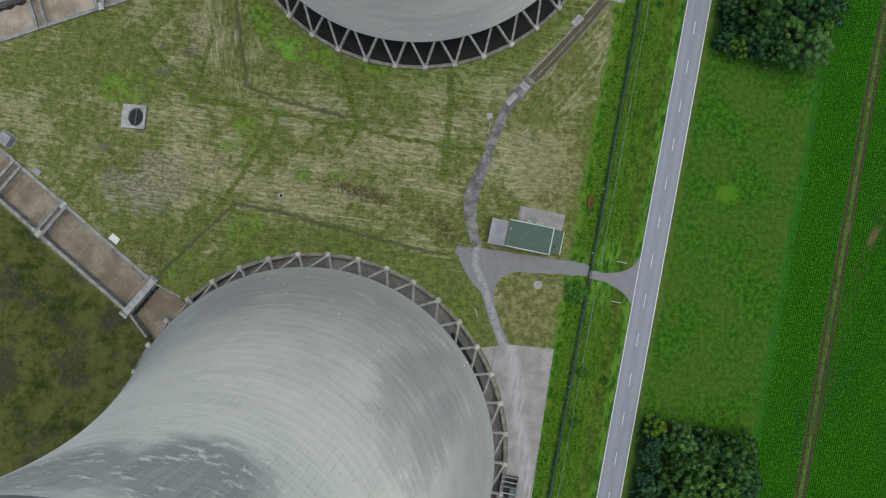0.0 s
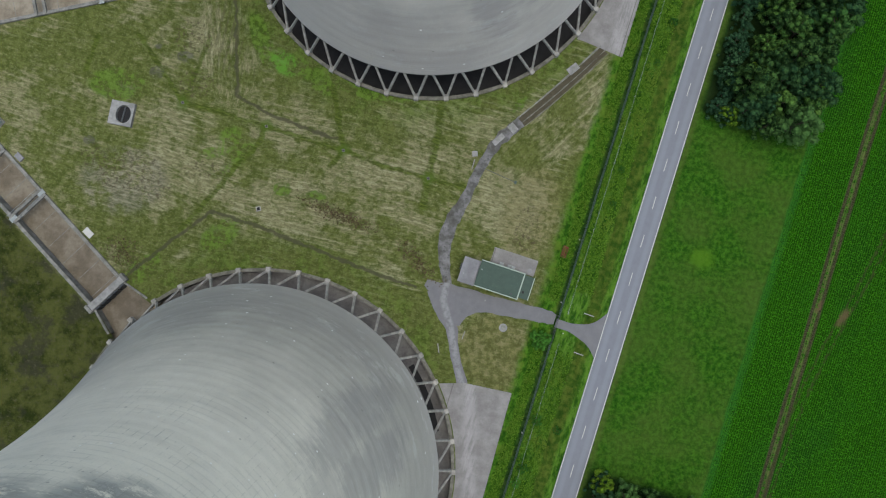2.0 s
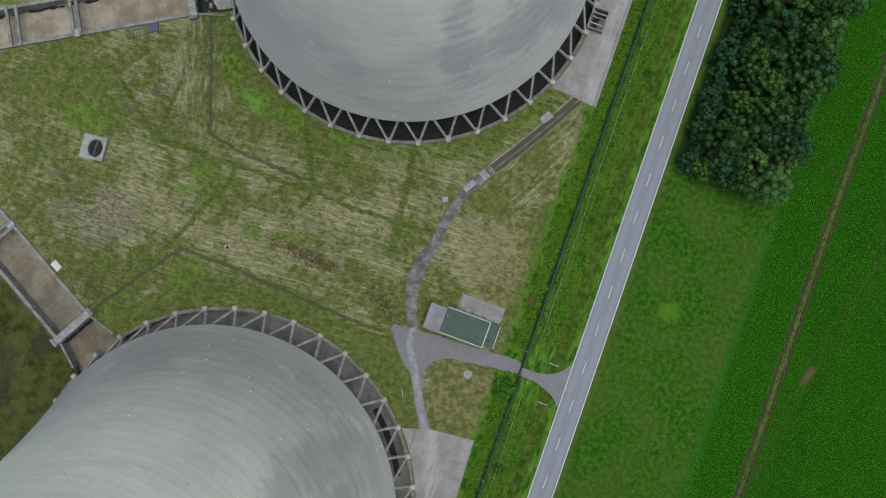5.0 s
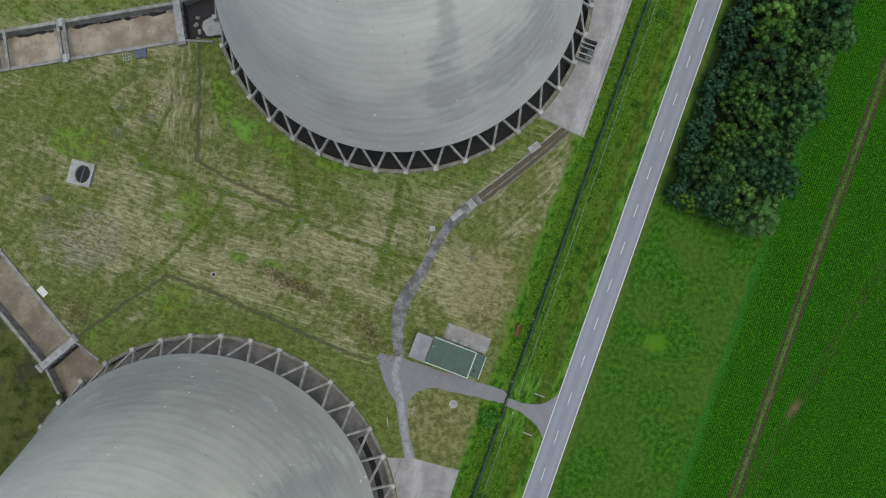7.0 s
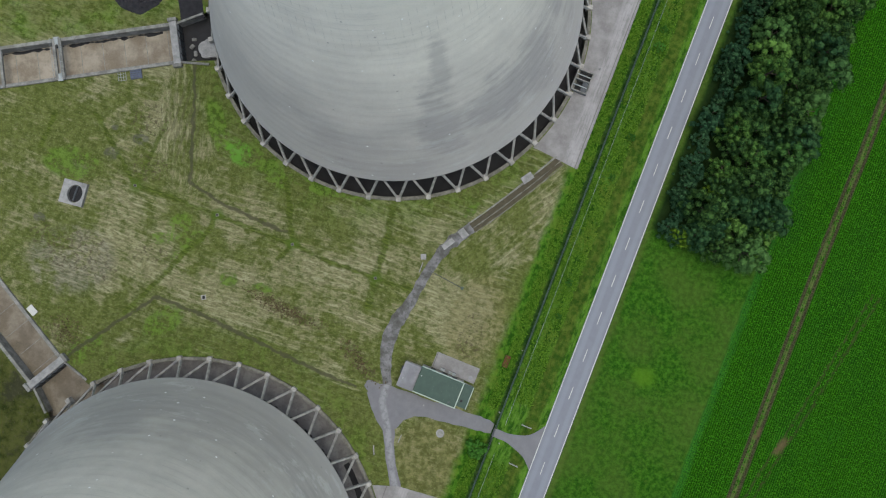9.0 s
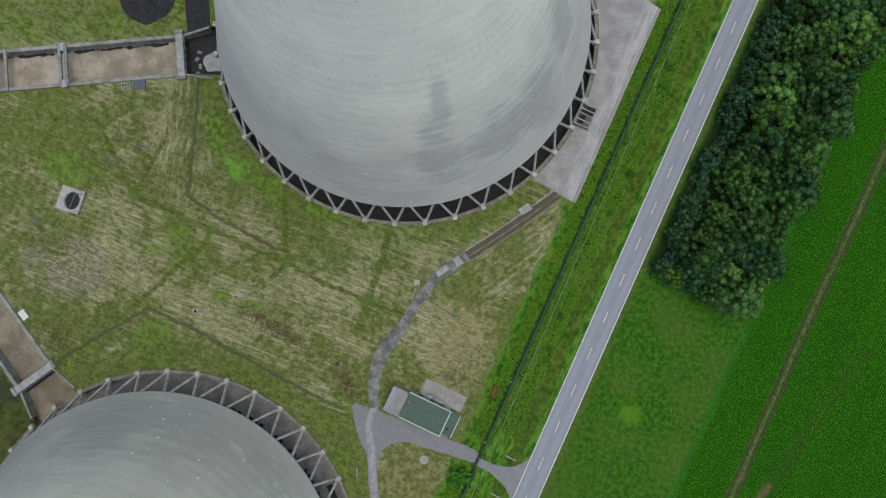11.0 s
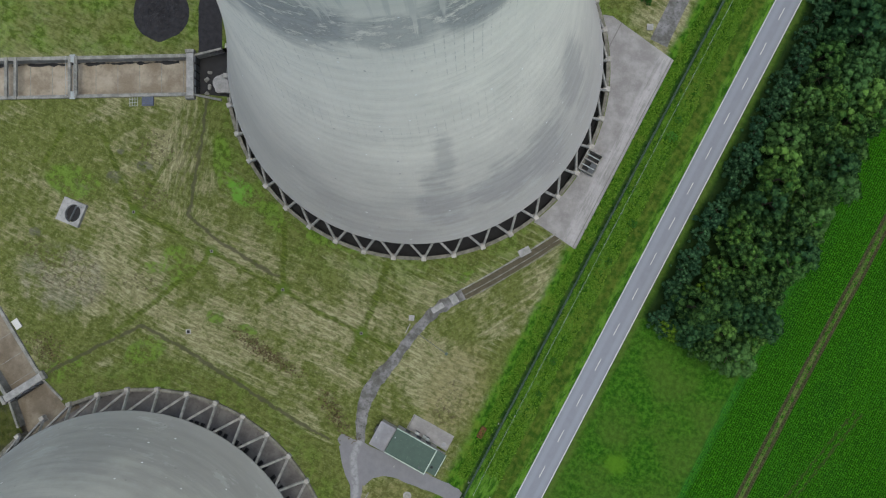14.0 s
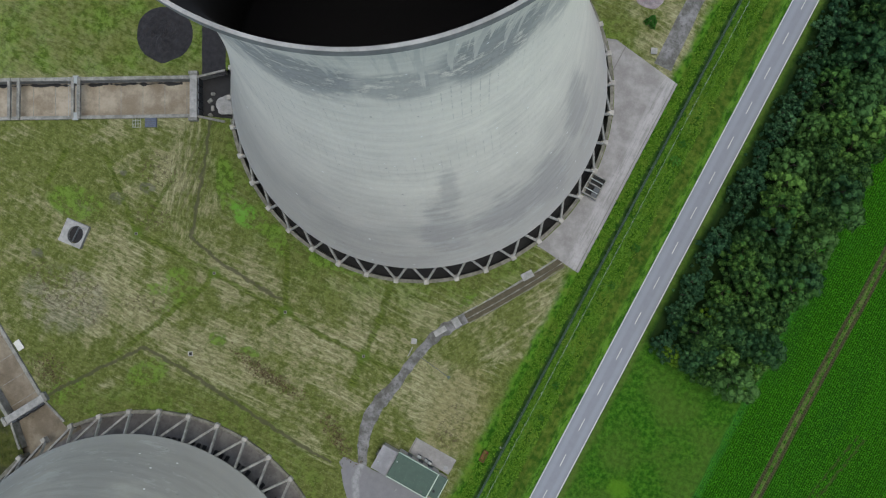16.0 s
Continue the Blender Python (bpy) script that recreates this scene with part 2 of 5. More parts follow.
    inside = s.mix(s.mul(s.mul(s.step(burnt, 0.05, 0.5), s.step(clump, 0.38, 0.56)), 0.6), inside, (0.044, 0.045, 0.042))
    north = s.mul(s.step(s.sub(s.mul(s.add(x, 80.0), -0.309), s.mul(s.sub(y, 70.0), -0.951)), -1.0, 4.0), s.sub(1.0, s.step(x, -50.0, -30.0)))
    inside = s.mix(s.mul(north, s.add(0.4, s.mul(small, 0.6))), inside, s.mix(s.step(mid, 0.4, 0.65), moss, lush))
    # rough dark ground west of the southern tower
    west = s.step(s.sub(s.mul(s.add(x, 90.0), -0.65), s.mul(s.sub(y, 2.0), 0.757)), -0.6, 0.8)
    rough = s.mix(s.step(s.add(patch, s.mul(clump, 0.6)), 0.58, 0.98), (0.014, 0.020, 0.005), (0.054, 0.060, 0.018))
    rough = s.mix(s.mul(s.step(s.noise(p, 0.11, 6, 0.7), 0.50, 0.62), 0.75), rough, (0.026, 0.026, 0.018))
    rough = s.mix(s.mul(s.step(s.noise(p, 1.1, 6, 0.75), 0.54, 0.64), 0.6), rough, (0.060, 0.056, 0.034))
    inside = s.mix(west, inside, rough)
    # strips beside the fence and the road
    ug = s.add(u, s.mul(wob, 0.9))
    strip = s.mix(s.step(s.noise(s.vec(u, s.mul(v, 0.6), 0.0), 0.9, 7, 0.70), 0.38, 0.62), (0.012, 0.042, 0.004), (0.048, 0.112, 0.011))
    strip = s.mix(s.mul(s.step(s.noise(p, 0.4, 6), 0.50, 0.64), 0.6), strip, (0.074, 0.114, 0.016))
    verge = s.mix(s.step(s.noise(along, 0.8, 7, 0.70), 0.38, 0.62), (0.014, 0.046, 0.005), (0.060, 0.126, 0.015))
    verge = s.mix(s.mul(s.step(s.noise(p, 1.6, 5, 0.7), 0.54, 0.66), 0.4), verge, (0.10, 0.135, 0.05))
    low = s.band(s.add(u, s.mul(wob, 0.35)), -7.4, -4.4, 0.7)
    verge = s.mix(s.mul(low, 0.75), verge, s.mix(s.step(clump, 0.4, 0.6), (0.016, 0.034, 0.005), (0.052, 0.066, 0.012)))
    ground = s.mix(s.step(ug, -19.8, -17.4), inside, strip)
    ground = s.mix(s.step(s.add(u, s.mul(wob, 0.1)), -13.4, -12.6), ground, verge)
    fence_strip = s.band(s.add(u, s.mul(wob, 0.25)), -14.0, -12.7, 0.4)
    ground = s.mix(s.mul(fence_strip, 0.85), ground, s.mix(s.step(small, 0.35, 0.65), (0.005, 0.012, 0.005), (0.022, 0.042, 0.014)))
    lumps = s.add(s.mul(clump, 0.5), s.mul(small, s.step(u, -19.0, -16.0)))
    return s.finish(ground, 1.0, lumps, 0.35, 0.0, 0.0)


def farmland_material():
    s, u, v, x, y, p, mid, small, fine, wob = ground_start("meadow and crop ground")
    along = s.vec(u, s.mul(v, 0.3), 0.0)
    field = s.mix(s.step(s.noise(p, 0.9, 8, 0.74), 0.36, 0.64), (0.008, 0.036, 0.003), (0.034, 0.092, 0.009))
    field = s.mix(s.mul(s.step(s.noise(p, 0.07, 7, 0.62), 0.36, 0.66), 0.55), field, s.mix(fine, (0.030, 0.058, 0.010), (0.060, 0.092, 0.019)))
    field = s.mix(s.mul(s.step(s.noise(s.vec(x, y, 12.0), 0.6, 6, 0.74), 0.52, 0.72), 0.45), field, (0.030, 0.050, 0.010))
    field = s.mix(s.mul(blob(s, 62.2, 17.2, 4.0, 3.4), 0.55), field, (0.060, 0.135, 0.010))
    field = s.mix(s.mul(s.band(s.add(u, s.mul(wob, 0.3)), 2.6, 4.0, 0.5), 0.4), field, (0.060, 0.075, 0.020))
    # crop rows
    rows = s.math("SINE", s.mul(s.add(u, s.mul(s.sub(small, 0.5), 0.2)), 2 * math.pi / 0.5))
    cross = s.math("SINE", s.mul(s.add(v, s.mul(s.sub(small, 0.5), 0.9)), 2 * math.pi / 0.62))
    plants = s.add(s.add(s.mul(rows, 0.17), s.mul(cross, 0.06)), s.noise(p, 2.6, 5, 0.75))
    crop = s.mix(s.step(plants, 0.28, 0.78), (0.006, 0.028, 0.002), (0.026, 0.104, 0.005))
    crop = s.mix(s.mul(s.step(s.noise(along, 0.07, 4), 0.48, 0.70), 0.45), crop, s.mix(s.step(plants, 0.3, 0.8), (0.004, 0.022, 0.004), (0.018, 0.066, 0.012)))
    edge = s.band(s.add(u, s.mul(wob, 0.3)), 29.0, 31.0, 0.6)
    crop = s.mix(s.mul(edge, 0.5), crop, s.mix(fine, (0.014, 0.075, 0.012), (0.040, 0.145, 0.026)))
    soil = s.mix(s.step(fine, 0.35, 0.65), (0.016, 0.014, 0.008), (0.052, 0.045, 0.026))
    bend = s.sub(s.mul(s.sub(s.noise(s.vec(0.0, v, 0.0), 0.05, 2), 0.5), 0.5), s.mul(s.step(v, 50.0, 95.0), 0.8))
    ut = s.math("ABSOLUTE", s.sub(s.add(u, bend), 41.95))
    rut = s.mul(s.band(ut, 0.45, 1.25, 0.22), s.step(s.add(small, s.mul(mid, 0.5)), 0.36, 0.58))
    crop = s.mix(s.mul(rut, 0.92), crop, soil)
    crop = s.mix(s.mul(s.mul(s.sub(1.0, s.step(ut, 0.3, 0.55)), s.step(small, 0.35, 0.55)), 0.6), crop, (0.085, 0.090, 0.036))
    for off in (-0.85, 0.85):
        wheel = line(s, [place(off + q, w).to_2d() for q, w in ((56.5, 56.0), (53.0, 38.8), (50.7, 26.9), (48.2, 16.4), (46.3, 8.0), (44.6, -2.1), (43.6, -14.0), (43.0, -30.0))], 0.55)
        crop = s.mix(s.mul(s.mul(wheel, s.step(small, 0.36, 0.56)), 0.7), crop, (0.030, 0.034, 0.013))
    bare = s.math("MAXIMUM", blob(s, *place(48.2, 16.8).to_2d(), 3.6, 1.3, 60), blob(s, *place(42.3, 17.5).to_2d(), 1.9, 0.9, 70))
    crop = s.mix(s.mul(bare, 0.85), crop, (0.075, 0.055, 0.028))
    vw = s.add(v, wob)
    # dark undergrowth, with the shade under the trees painted into its colour
    wood_shade = s.mul(s.band(s.add(u, s.mul(wob, 0.3)), 4.0, 26.5, 0.8), s.add(s.step(vw, 51.5, 53.5), s.sub(1.0, s.step(vw, -34.5, -32.5))))
    field = s.mix(wood_shade, field, s.mix(small, (0.007, 0.016, 0.005), (0.018, 0.034, 0.010)))
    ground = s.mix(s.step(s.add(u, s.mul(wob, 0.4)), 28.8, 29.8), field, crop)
    lumps = s.add(s.mul(fine, 0.35), s.mul(small, 1.2))
    return s.finish(ground, 1.0, lumps, 0.35, 0.0, 0.0)


def concrete(name, light, dark, scale=1.0, stain=0.5, rough=0.85):
    s = Shade(name)
    p = s.pos
    c = s.mix(s.step(s.noise(p, 0.35 * scale, 6, 0.65), 0.35, 0.7), dark, light)
    c = s.mix(s.mul(s.step(s.noise(p, 1.7 * scale, 5, 0.7), 0.5, 0.72), stain), c, tuple(0.55 * k for k in dark))
    grain = s.noise(p, 9.0 * scale, 4, 0.7)
    c = s.mix(s.mul(s.step(grain, 0.4, 0.8), 0.35), c, light)
    return s.finish(c, rough, grain, 0.02)


def plain(name, colour, rough=0.7, metal=0.0, spread=0.35, scale=2.0):
    s = Shade(name)
    c = s.mix(s.noise(s.pos, scale, 5, 0.65), tuple(k * (1 - spread) for k in colour), tuple(min(1.0, k * (1 + spread)) for k in colour))
    return s.finish(c, rough, s.noise(s.pos, scale * 6, 3), 0.01, metal)


def shell_material(name, clouds, bands, tint, foot_grey, drips):
    """Weathered concrete with clouds of grey growth and a dark band under the rim, each by (bearing, height, width, depth, strength)."""
    s = Shade(name)
    x, y, z = s.xyz(s.object_place())
    turn = s.mul(s.math("ARCTAN2", y, x), 180 / math.pi)
    r = s.math("SQRT", s.add(s.mul(x, x), s.mul(y, y)))
    cx, cy = s.add(s.mul(s.math("DIVIDE", x, r), 30.0), 11.0 * len(clouds)), s.mul(s.math("DIVIDE", y, r), 30.0)

    def at(across_scale, up_scale, scale=1.0, detail=5, rough=0.65):
        return s.noise(s.vec(s.mul(cx, across_scale), s.mul(cy, across_scale), s.mul(z, up_scale)), scale, detail, rough)

    ragged, drag = at(0.11, 0.13, 1.0, 7, 0.66), at(0.12, 0.75, 1.0, 6, 0.68)

    def stains(spots, wander, soft):
        out = None
        for bearing, height, width, depth, strength in spots:
            d = vector(s, "LENGTH", s.vec(s.mul(s.sub(turn, bearing), 1 / width), s.mul(s.sub(z, height), 1 / depth), 0.0))
            d = s.add(d, s.add(s.mul(s.sub(ragged, 0.5), wander), s.mul(s.sub(drag, 0.5), 0.7 * wander)))
            d = s.mul(s.sub(1.0, s.step(d, 1.0 - soft, 1.0 + soft)), strength)
            out = d if out is None else s.math("MAXIMUM", out, d)
        return out

    # dirty grey low down and paler above, partly light put into the colour
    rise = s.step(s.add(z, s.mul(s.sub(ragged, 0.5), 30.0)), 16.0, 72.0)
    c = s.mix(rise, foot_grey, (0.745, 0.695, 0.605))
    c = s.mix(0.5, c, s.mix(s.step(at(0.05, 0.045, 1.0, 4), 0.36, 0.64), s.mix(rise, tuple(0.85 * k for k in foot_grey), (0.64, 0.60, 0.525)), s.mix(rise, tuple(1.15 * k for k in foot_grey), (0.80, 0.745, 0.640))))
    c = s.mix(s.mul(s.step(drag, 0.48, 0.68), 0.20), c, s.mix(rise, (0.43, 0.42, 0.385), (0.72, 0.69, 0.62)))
    c = s.mix(s.mul(s.step(at(0.08, 0.42, 1.0, 7, 0.7), 0.52, 0.68), 0.16), c, (0.24, 0.235, 0.22))
    c = s.mix(s.mul(stains(clouds, 2.4, 0.5), 0.8), c, s.mix(s.step(drag, 0.4, 0.62), (0.172, 0.164, 0.170), (0.245, 0.236, 0.238)))
    pale = s.mul(s.step(at(0.15, 0.30, 1.0, 6, 0.7), 0.56, 0.64), s.sub(1.0, s.step(z, 14.0, 40.0)))
    c = s.mix(s.mul(pale, 0.45), c, (0.47, 0.46, 0.44))
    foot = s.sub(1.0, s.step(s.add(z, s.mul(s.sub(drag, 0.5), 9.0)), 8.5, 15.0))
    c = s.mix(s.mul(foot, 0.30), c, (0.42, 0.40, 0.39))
    # lift lines
    lift = s.math("ABSOLUTE", s.sub(s.math("FRACT", s.mul(z, 1 / 1.35)), 0.5))
    c = s.mix(s.mul(s.mul(s.sub(1.0, s.step(lift, 0.03, 0.16)), s.step(at(0.1, 0.12), 0.46, 0.6)), 0.16), c, (0.24, 0.235, 0.22))
    # dark weathering under the rim, broken by pale drips
    drip = at(0.85, 0.03, 1.0, 4, 0.6)
    flake = at(0.30, 0.55, 1.0, 6, 0.72)
    grown = s.mul(stains(bands, 0.9, 0.30), s.step(flake, 0.35, 0.50))
    washed = s.step(s.add(z, s.mul(s.sub(drip, 0.5), 50.0)), 95.5, 98.5)
    grown = s.mul(grown, s.sub(1.0, s.mul(washed, drips)))
    c = s.mix(s.mul(grown, 0.80), c, s.mix(s.step(flake, 0.40, 0.58), (0.090, 0.100, 0.108), (0.250, 0.256, 0.256)))
    streaks = s.mul(s.step(drip, 0.50, 0.60), s.step(s.add(z, s.mul(s.sub(flake, 0.5), 18.0)), 84.0, 92.0))
    c = s.mix(s.mul(streaks, 0.35 * drips), c, (0.30, 0.305, 0.30))
    # vertical form joints
    joint = s.math("ABSOLUTE", s.sub(s.math("FRACT", s.mul(s.add(turn, 180.0), 130 / 360)), 0.5))
    seam = s.mul(s.sub(1.0, s.step(joint, 0.015, 0.09)), s.step(at(0.3, 0.9, 1.0, 4, 0.7), 0.44, 0.58))
    seam = s.mul(s.mul(seam, s.band(z, 56.0, 88.0, 7.0)), s.step(at(0.05, 0.04), 0.42, 0.56))
    c = s.mix(s.mul(seam, 0.42), c, (0.20, 0.20, 0.19))
    # pale repairs and dark pits
    cell = s.cells(s.vec(s.mul(cx, 0.62), s.mul(cy, 0.62), s.mul(z, 0.58)), 1.0)
    pick = s.xyz(cell["Color"])[0]
    chip = s.mul(s.sub(1.0, s.step(cell["Distance"], 0.08, 0.15)), s.step(pick, 0.82, 0.84))
    c = s.mix(s.mul(s.mul(chip, s.step(at(0.08, 0.1, 1.0, 3), 0.46, 0.54)), 0.9), c, (0.86, 0.86, 0.84))
    pit = s.mul(s.sub(1.0, s.step(cell["Distance"], 0.08, 0.16)), s.sub(1.0, s.step(pick, 0.05, 0.07)))
    c = s.mix(s.mul(pit, 0.5), c, (0.15, 0.15, 0.14))
    grain = at(3.0, 3.0, 1.0, 5, 0.75)
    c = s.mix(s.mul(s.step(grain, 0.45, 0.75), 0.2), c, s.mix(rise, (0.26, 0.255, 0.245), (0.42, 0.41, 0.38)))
    c = s.mix(0.14, c, tint)
    return s.finish(c, 0.9, grain, 0.03, 0.0, 0.1)


def asphalt(name, light, dark, grey=0.0, worn=()):
    s = Shade(name)
    u, v, *_ = across(s)
    c = s.mix(s.noise(s.pos, 0.5, 5, 0.7), dark, light)
    track = s.math("ABSOLUTE", s.sub(s.math("ABSOLUTE", u), 1.35))
    c = s.mix(s.mul(s.sub(1.0, s.step(track, 0.2, 0.8)), grey), c, tuple(1.25 * k for k in light))
    grain = s.noise(s.pos, 14.0, 3, 0.7)
    c = s.mix(s.mul(s.step(grain, 0.45, 0.75), 0.3), c, dark)
    if worn:
        s.flow = s.pos
        ruts = s.mul(line(s, worn, 1.1), s.step(s.noise(s.pos, 0.7, 6, 0.7), 0.34, 0.6))
        c = s.mix(s.mul(ruts, 0.45), c, (0.25, 0.25, 0.255))
    return s.finish(c, 0.75, grain, 0.01)


def leaf_material(name, dark, light, blue):
    s = Shade(name)
    r, i = s.random(), s.island()
    clump = s.noise(s.object_place(), 0.6, 3, 0.55)
    c = s.mix(s.step(s.add(s.mul(i, 0.5), s.mul(clump, 0.8)), 0.35, 1.0), dark, light)
    c = s.mix(s.mul(s.step(r, 0.35, 0.6), 0.55), c, blue)
    c = s.mix(s.mul(s.step(r, 0.72, 0.95), 0.7), c, tuple(1.3 * k for k in light))
    return s.finish(c, 0.8, gloss=0.04)


def apron_material():
    s = Shade("apron concrete")
    u, v, x, y = across(s)
    c = s.mix(s.step(s.noise(s.pos, 0.3, 6, 0.65), 0.35, 0.7), (0.130, 0.125, 0.122), (0.188, 0.182, 0.180))
    worn = s.sub(1.0, s.step(s.math("ABSOLUTE", s.add(s.add(u, 34.7), s.mul(v, 0.3))), 0.4, 2.4))
    lane = s.mul(s.sub(1.0, s.step(s.math("ABSOLUTE", s.add(u, 18.9)), 0.6, 2.4)), s.step(v, 54.0, 62.0))
    worn = s.math("MAXIMUM", worn, lane)
    c = s.mix(s.mul(s.mul(worn, s.step(s.noise(s.vec(s.mul(u, 1.2), s.mul(v, 0.12), 0.0), 1.0, 5, 0.7), 0.35, 0.6)), 0.45), c, (0.30, 0.295, 0.30))
    c = s.mix(s.mul(s.step(s.noise(s.pos, 1.5, 5, 0.72), 0.52, 0.7), 0.45), c, (0.10, 0.098, 0.09))
    bay = s.math("ABSOLUTE", s.sub(s.math("FRACT", s.mul(s.add(u, 24.4), 1 / 14.0)), 0.5))
    c = s.mix(s.mul(s.sub(1.0, s.step(bay, 0.004, 0.011)), 0.6), c, (0.06, 0.06, 0.05))
    grain = s.noise(s.pos, 6.0, 4, 0.7)
    c = s.mix(s.mul(s.step(grain, 0.4, 0.8), 0.3), c, (0.24, 0.235, 0.23))
    return s.finish(c, 0.9, grain, 0.02, 0.0, 0.1)


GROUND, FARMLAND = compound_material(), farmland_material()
SHELLS = (
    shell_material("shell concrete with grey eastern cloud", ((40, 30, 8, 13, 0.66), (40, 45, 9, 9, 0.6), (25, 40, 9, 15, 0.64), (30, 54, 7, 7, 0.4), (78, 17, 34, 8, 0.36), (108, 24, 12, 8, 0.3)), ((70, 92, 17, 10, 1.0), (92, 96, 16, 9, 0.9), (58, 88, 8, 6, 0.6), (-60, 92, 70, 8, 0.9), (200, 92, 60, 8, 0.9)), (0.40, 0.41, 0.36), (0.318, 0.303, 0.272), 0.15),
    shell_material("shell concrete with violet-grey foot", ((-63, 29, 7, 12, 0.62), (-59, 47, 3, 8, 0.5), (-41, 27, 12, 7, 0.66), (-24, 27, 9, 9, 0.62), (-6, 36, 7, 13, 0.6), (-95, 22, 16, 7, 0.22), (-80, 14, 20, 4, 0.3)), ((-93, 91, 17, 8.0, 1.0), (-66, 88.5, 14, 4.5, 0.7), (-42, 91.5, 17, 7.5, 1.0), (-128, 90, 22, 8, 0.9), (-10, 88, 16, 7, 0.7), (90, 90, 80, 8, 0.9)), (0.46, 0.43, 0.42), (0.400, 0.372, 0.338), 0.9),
)
# near-black, so that the shade inside the shells is put into the colour
LINING = plain("shade-black lining", (0.005, 0.005, 0.006), 1.0)
LEG = concrete("leg concrete", (0.30, 0.29, 0.265), (0.17, 0.165, 0.15), 2.0, 0.3)
KERB = concrete("basin concrete", (0.14, 0.135, 0.115), (0.07, 0.068, 0.055), 2.0)
BASIN = concrete("basin floor", (0.15, 0.145, 0.14), (0.085, 0.08, 0.078), 0.8)
# near-black for wet sludge, and for shade in openings put into the colour
SLUDGE_SHADE = plain("black sludge and shade", (0.010, 0.010, 0.011), 0.7, 0.0, 0.8, 0.5)
PAD = apron_material()
WHITE = plain("white painted lid", (0.34, 0.34, 0.325), 0.7, 0.0, 0.2)
RIM = concrete("rim concrete", (0.235, 0.233, 0.226), (0.15, 0.15, 0.146), 1.0, 0.3)
CHANNEL = concrete("channel floor", (0.225, 0.20, 0.16), (0.12, 0.10, 0.072), 0.55, 0.35)
DARK_STAINED = concrete("darker stained floor", (0.165, 0.145, 0.112), (0.085, 0.070, 0.050), 0.5, 0.4)
WALL = concrete("channel wall", (0.19, 0.188, 0.175), (0.095, 0.095, 0.085), 1.6)
PALE = concrete("pale concrete", (0.225, 0.225, 0.22), (0.14, 0.14, 0.135), 2.0, 0.35)
TARMAC = asphalt("road asphalt", (0.142, 0.150, 0.172), (0.105, 0.112, 0.130), 0.3)
DRIVE = asphalt("drive asphalt", (0.140, 0.140, 0.150), (0.078, 0.078, 0.083), 0.0, [(5.2, 5.0), (4.8, 1.0), (7.0, -4.5), (8.3, -9.0), (11.2, -17.6)])
WORN = concrete("worn path", (0.142, 0.142, 0.146), (0.048, 0.047, 0.041), 0.9, 0.85)
PAINT = plain("road paint", (0.33, 0.335, 0.30), 0.6, 0.0, 0.45, 1.2)
GREEN = plain("green roof sheet", (0.030, 0.052, 0.041), 0.6, 0.0, 0.3, 0.8)
GREYROOF = concrete("grey roof felt", (0.18, 0.18, 0.19), (0.12, 0.12, 0.128), 0.8, 0.25)
TRIM = plain("pale roof edge", (0.24, 0.29, 0.25), 0.6)
BRICK = plain("grey render wall", (0.26, 0.25, 0.23), 0.9)
STEEL = plain("galvanised steel", (0.20, 0.22, 0.22), 0.6, 0.3)
DARKSTEEL = plain("dark steel", (0.05, 0.055, 0.06), 0.6, 0.3)
WIRE = plain("green coated wire", (0.045, 0.07, 0.055), 0.7)
RUST = plain("rusty red paint", (0.105, 0.042, 0.024), 0.9)
BLUE = plain("dark blue steel", (0.05, 0.06, 0.09), 0.6)
ASH = plain("black ash", (0.016, 0.0155, 0.017), 0.95, 0.0, 0.95, 0.8)
RUBBLE = plain("rubble", (0.16, 0.14, 0.15), 0.9, 0.0, 0.5, 1.0)
BARK = plain("bark", (0.06, 0.05, 0.035), 0.9)
LEAF = leaf_material("broad leaves", (0.008, 0.026, 0.008), (0.048, 0.100, 0.024), (0.016, 0.049, 0.024))
FRESH = leaf_material("fresh broad leaves", (0.015, 0.048, 0.010), (0.072, 0.140, 0.028), (0.032, 0.086, 0.022))
BLUISH = leaf_material("bluish shrub leaves", (0.011, 0.034, 0.015), (0.044, 0.096, 0.040), (0.019, 0.055, 0.028))
SHRUB = leaf_material("shrub leaves", (0.015, 0.060, 0.008), (0.046, 0.130, 0.018), (0.026, 0.085, 0.014))
GOLD = leaf_material("yellowing leaves", (0.045, 0.10, 0.008), (0.10, 0.16, 0.014), (0.05, 0.12, 0.012))


# ---- mesh helpers ----
def mesh_of(bm, name, material, smooth=False):
    me = bpy.data.meshes.new(name)
    bm.to_mesh(me)
    bm.free()
    me.materials.append(material)
    if smooth:
        me.polygons.foreach_set("use_smooth", [True] * len(me.polygons))
    return me


def part(name, bm, material, parent, label="", smooth=False, m=None):
    me = bm if isinstance(bm, bpy.types.Mesh) else mesh_of(bm, name, material, smooth)
    ob = new(name, me)
    ob.parent = parent
    if m is not None:
        ob.matrix_basis = m
    if label:
        ob["label"] = label
    return ob


def thing(name, m, label, category, group="", kind=""):
    ob = new(name)
    ob.matrix_basis = m
    return tagged(ob, label, category, group, kind)


def solid(name, bm, material, label, category="", kind="", m=None, smooth=False):
    ob = new(name, mesh_of(bm, name, material, smooth))
    if m is not None:
        ob.matrix_basis = m
    return tagged(ob, label, category, "", kind)


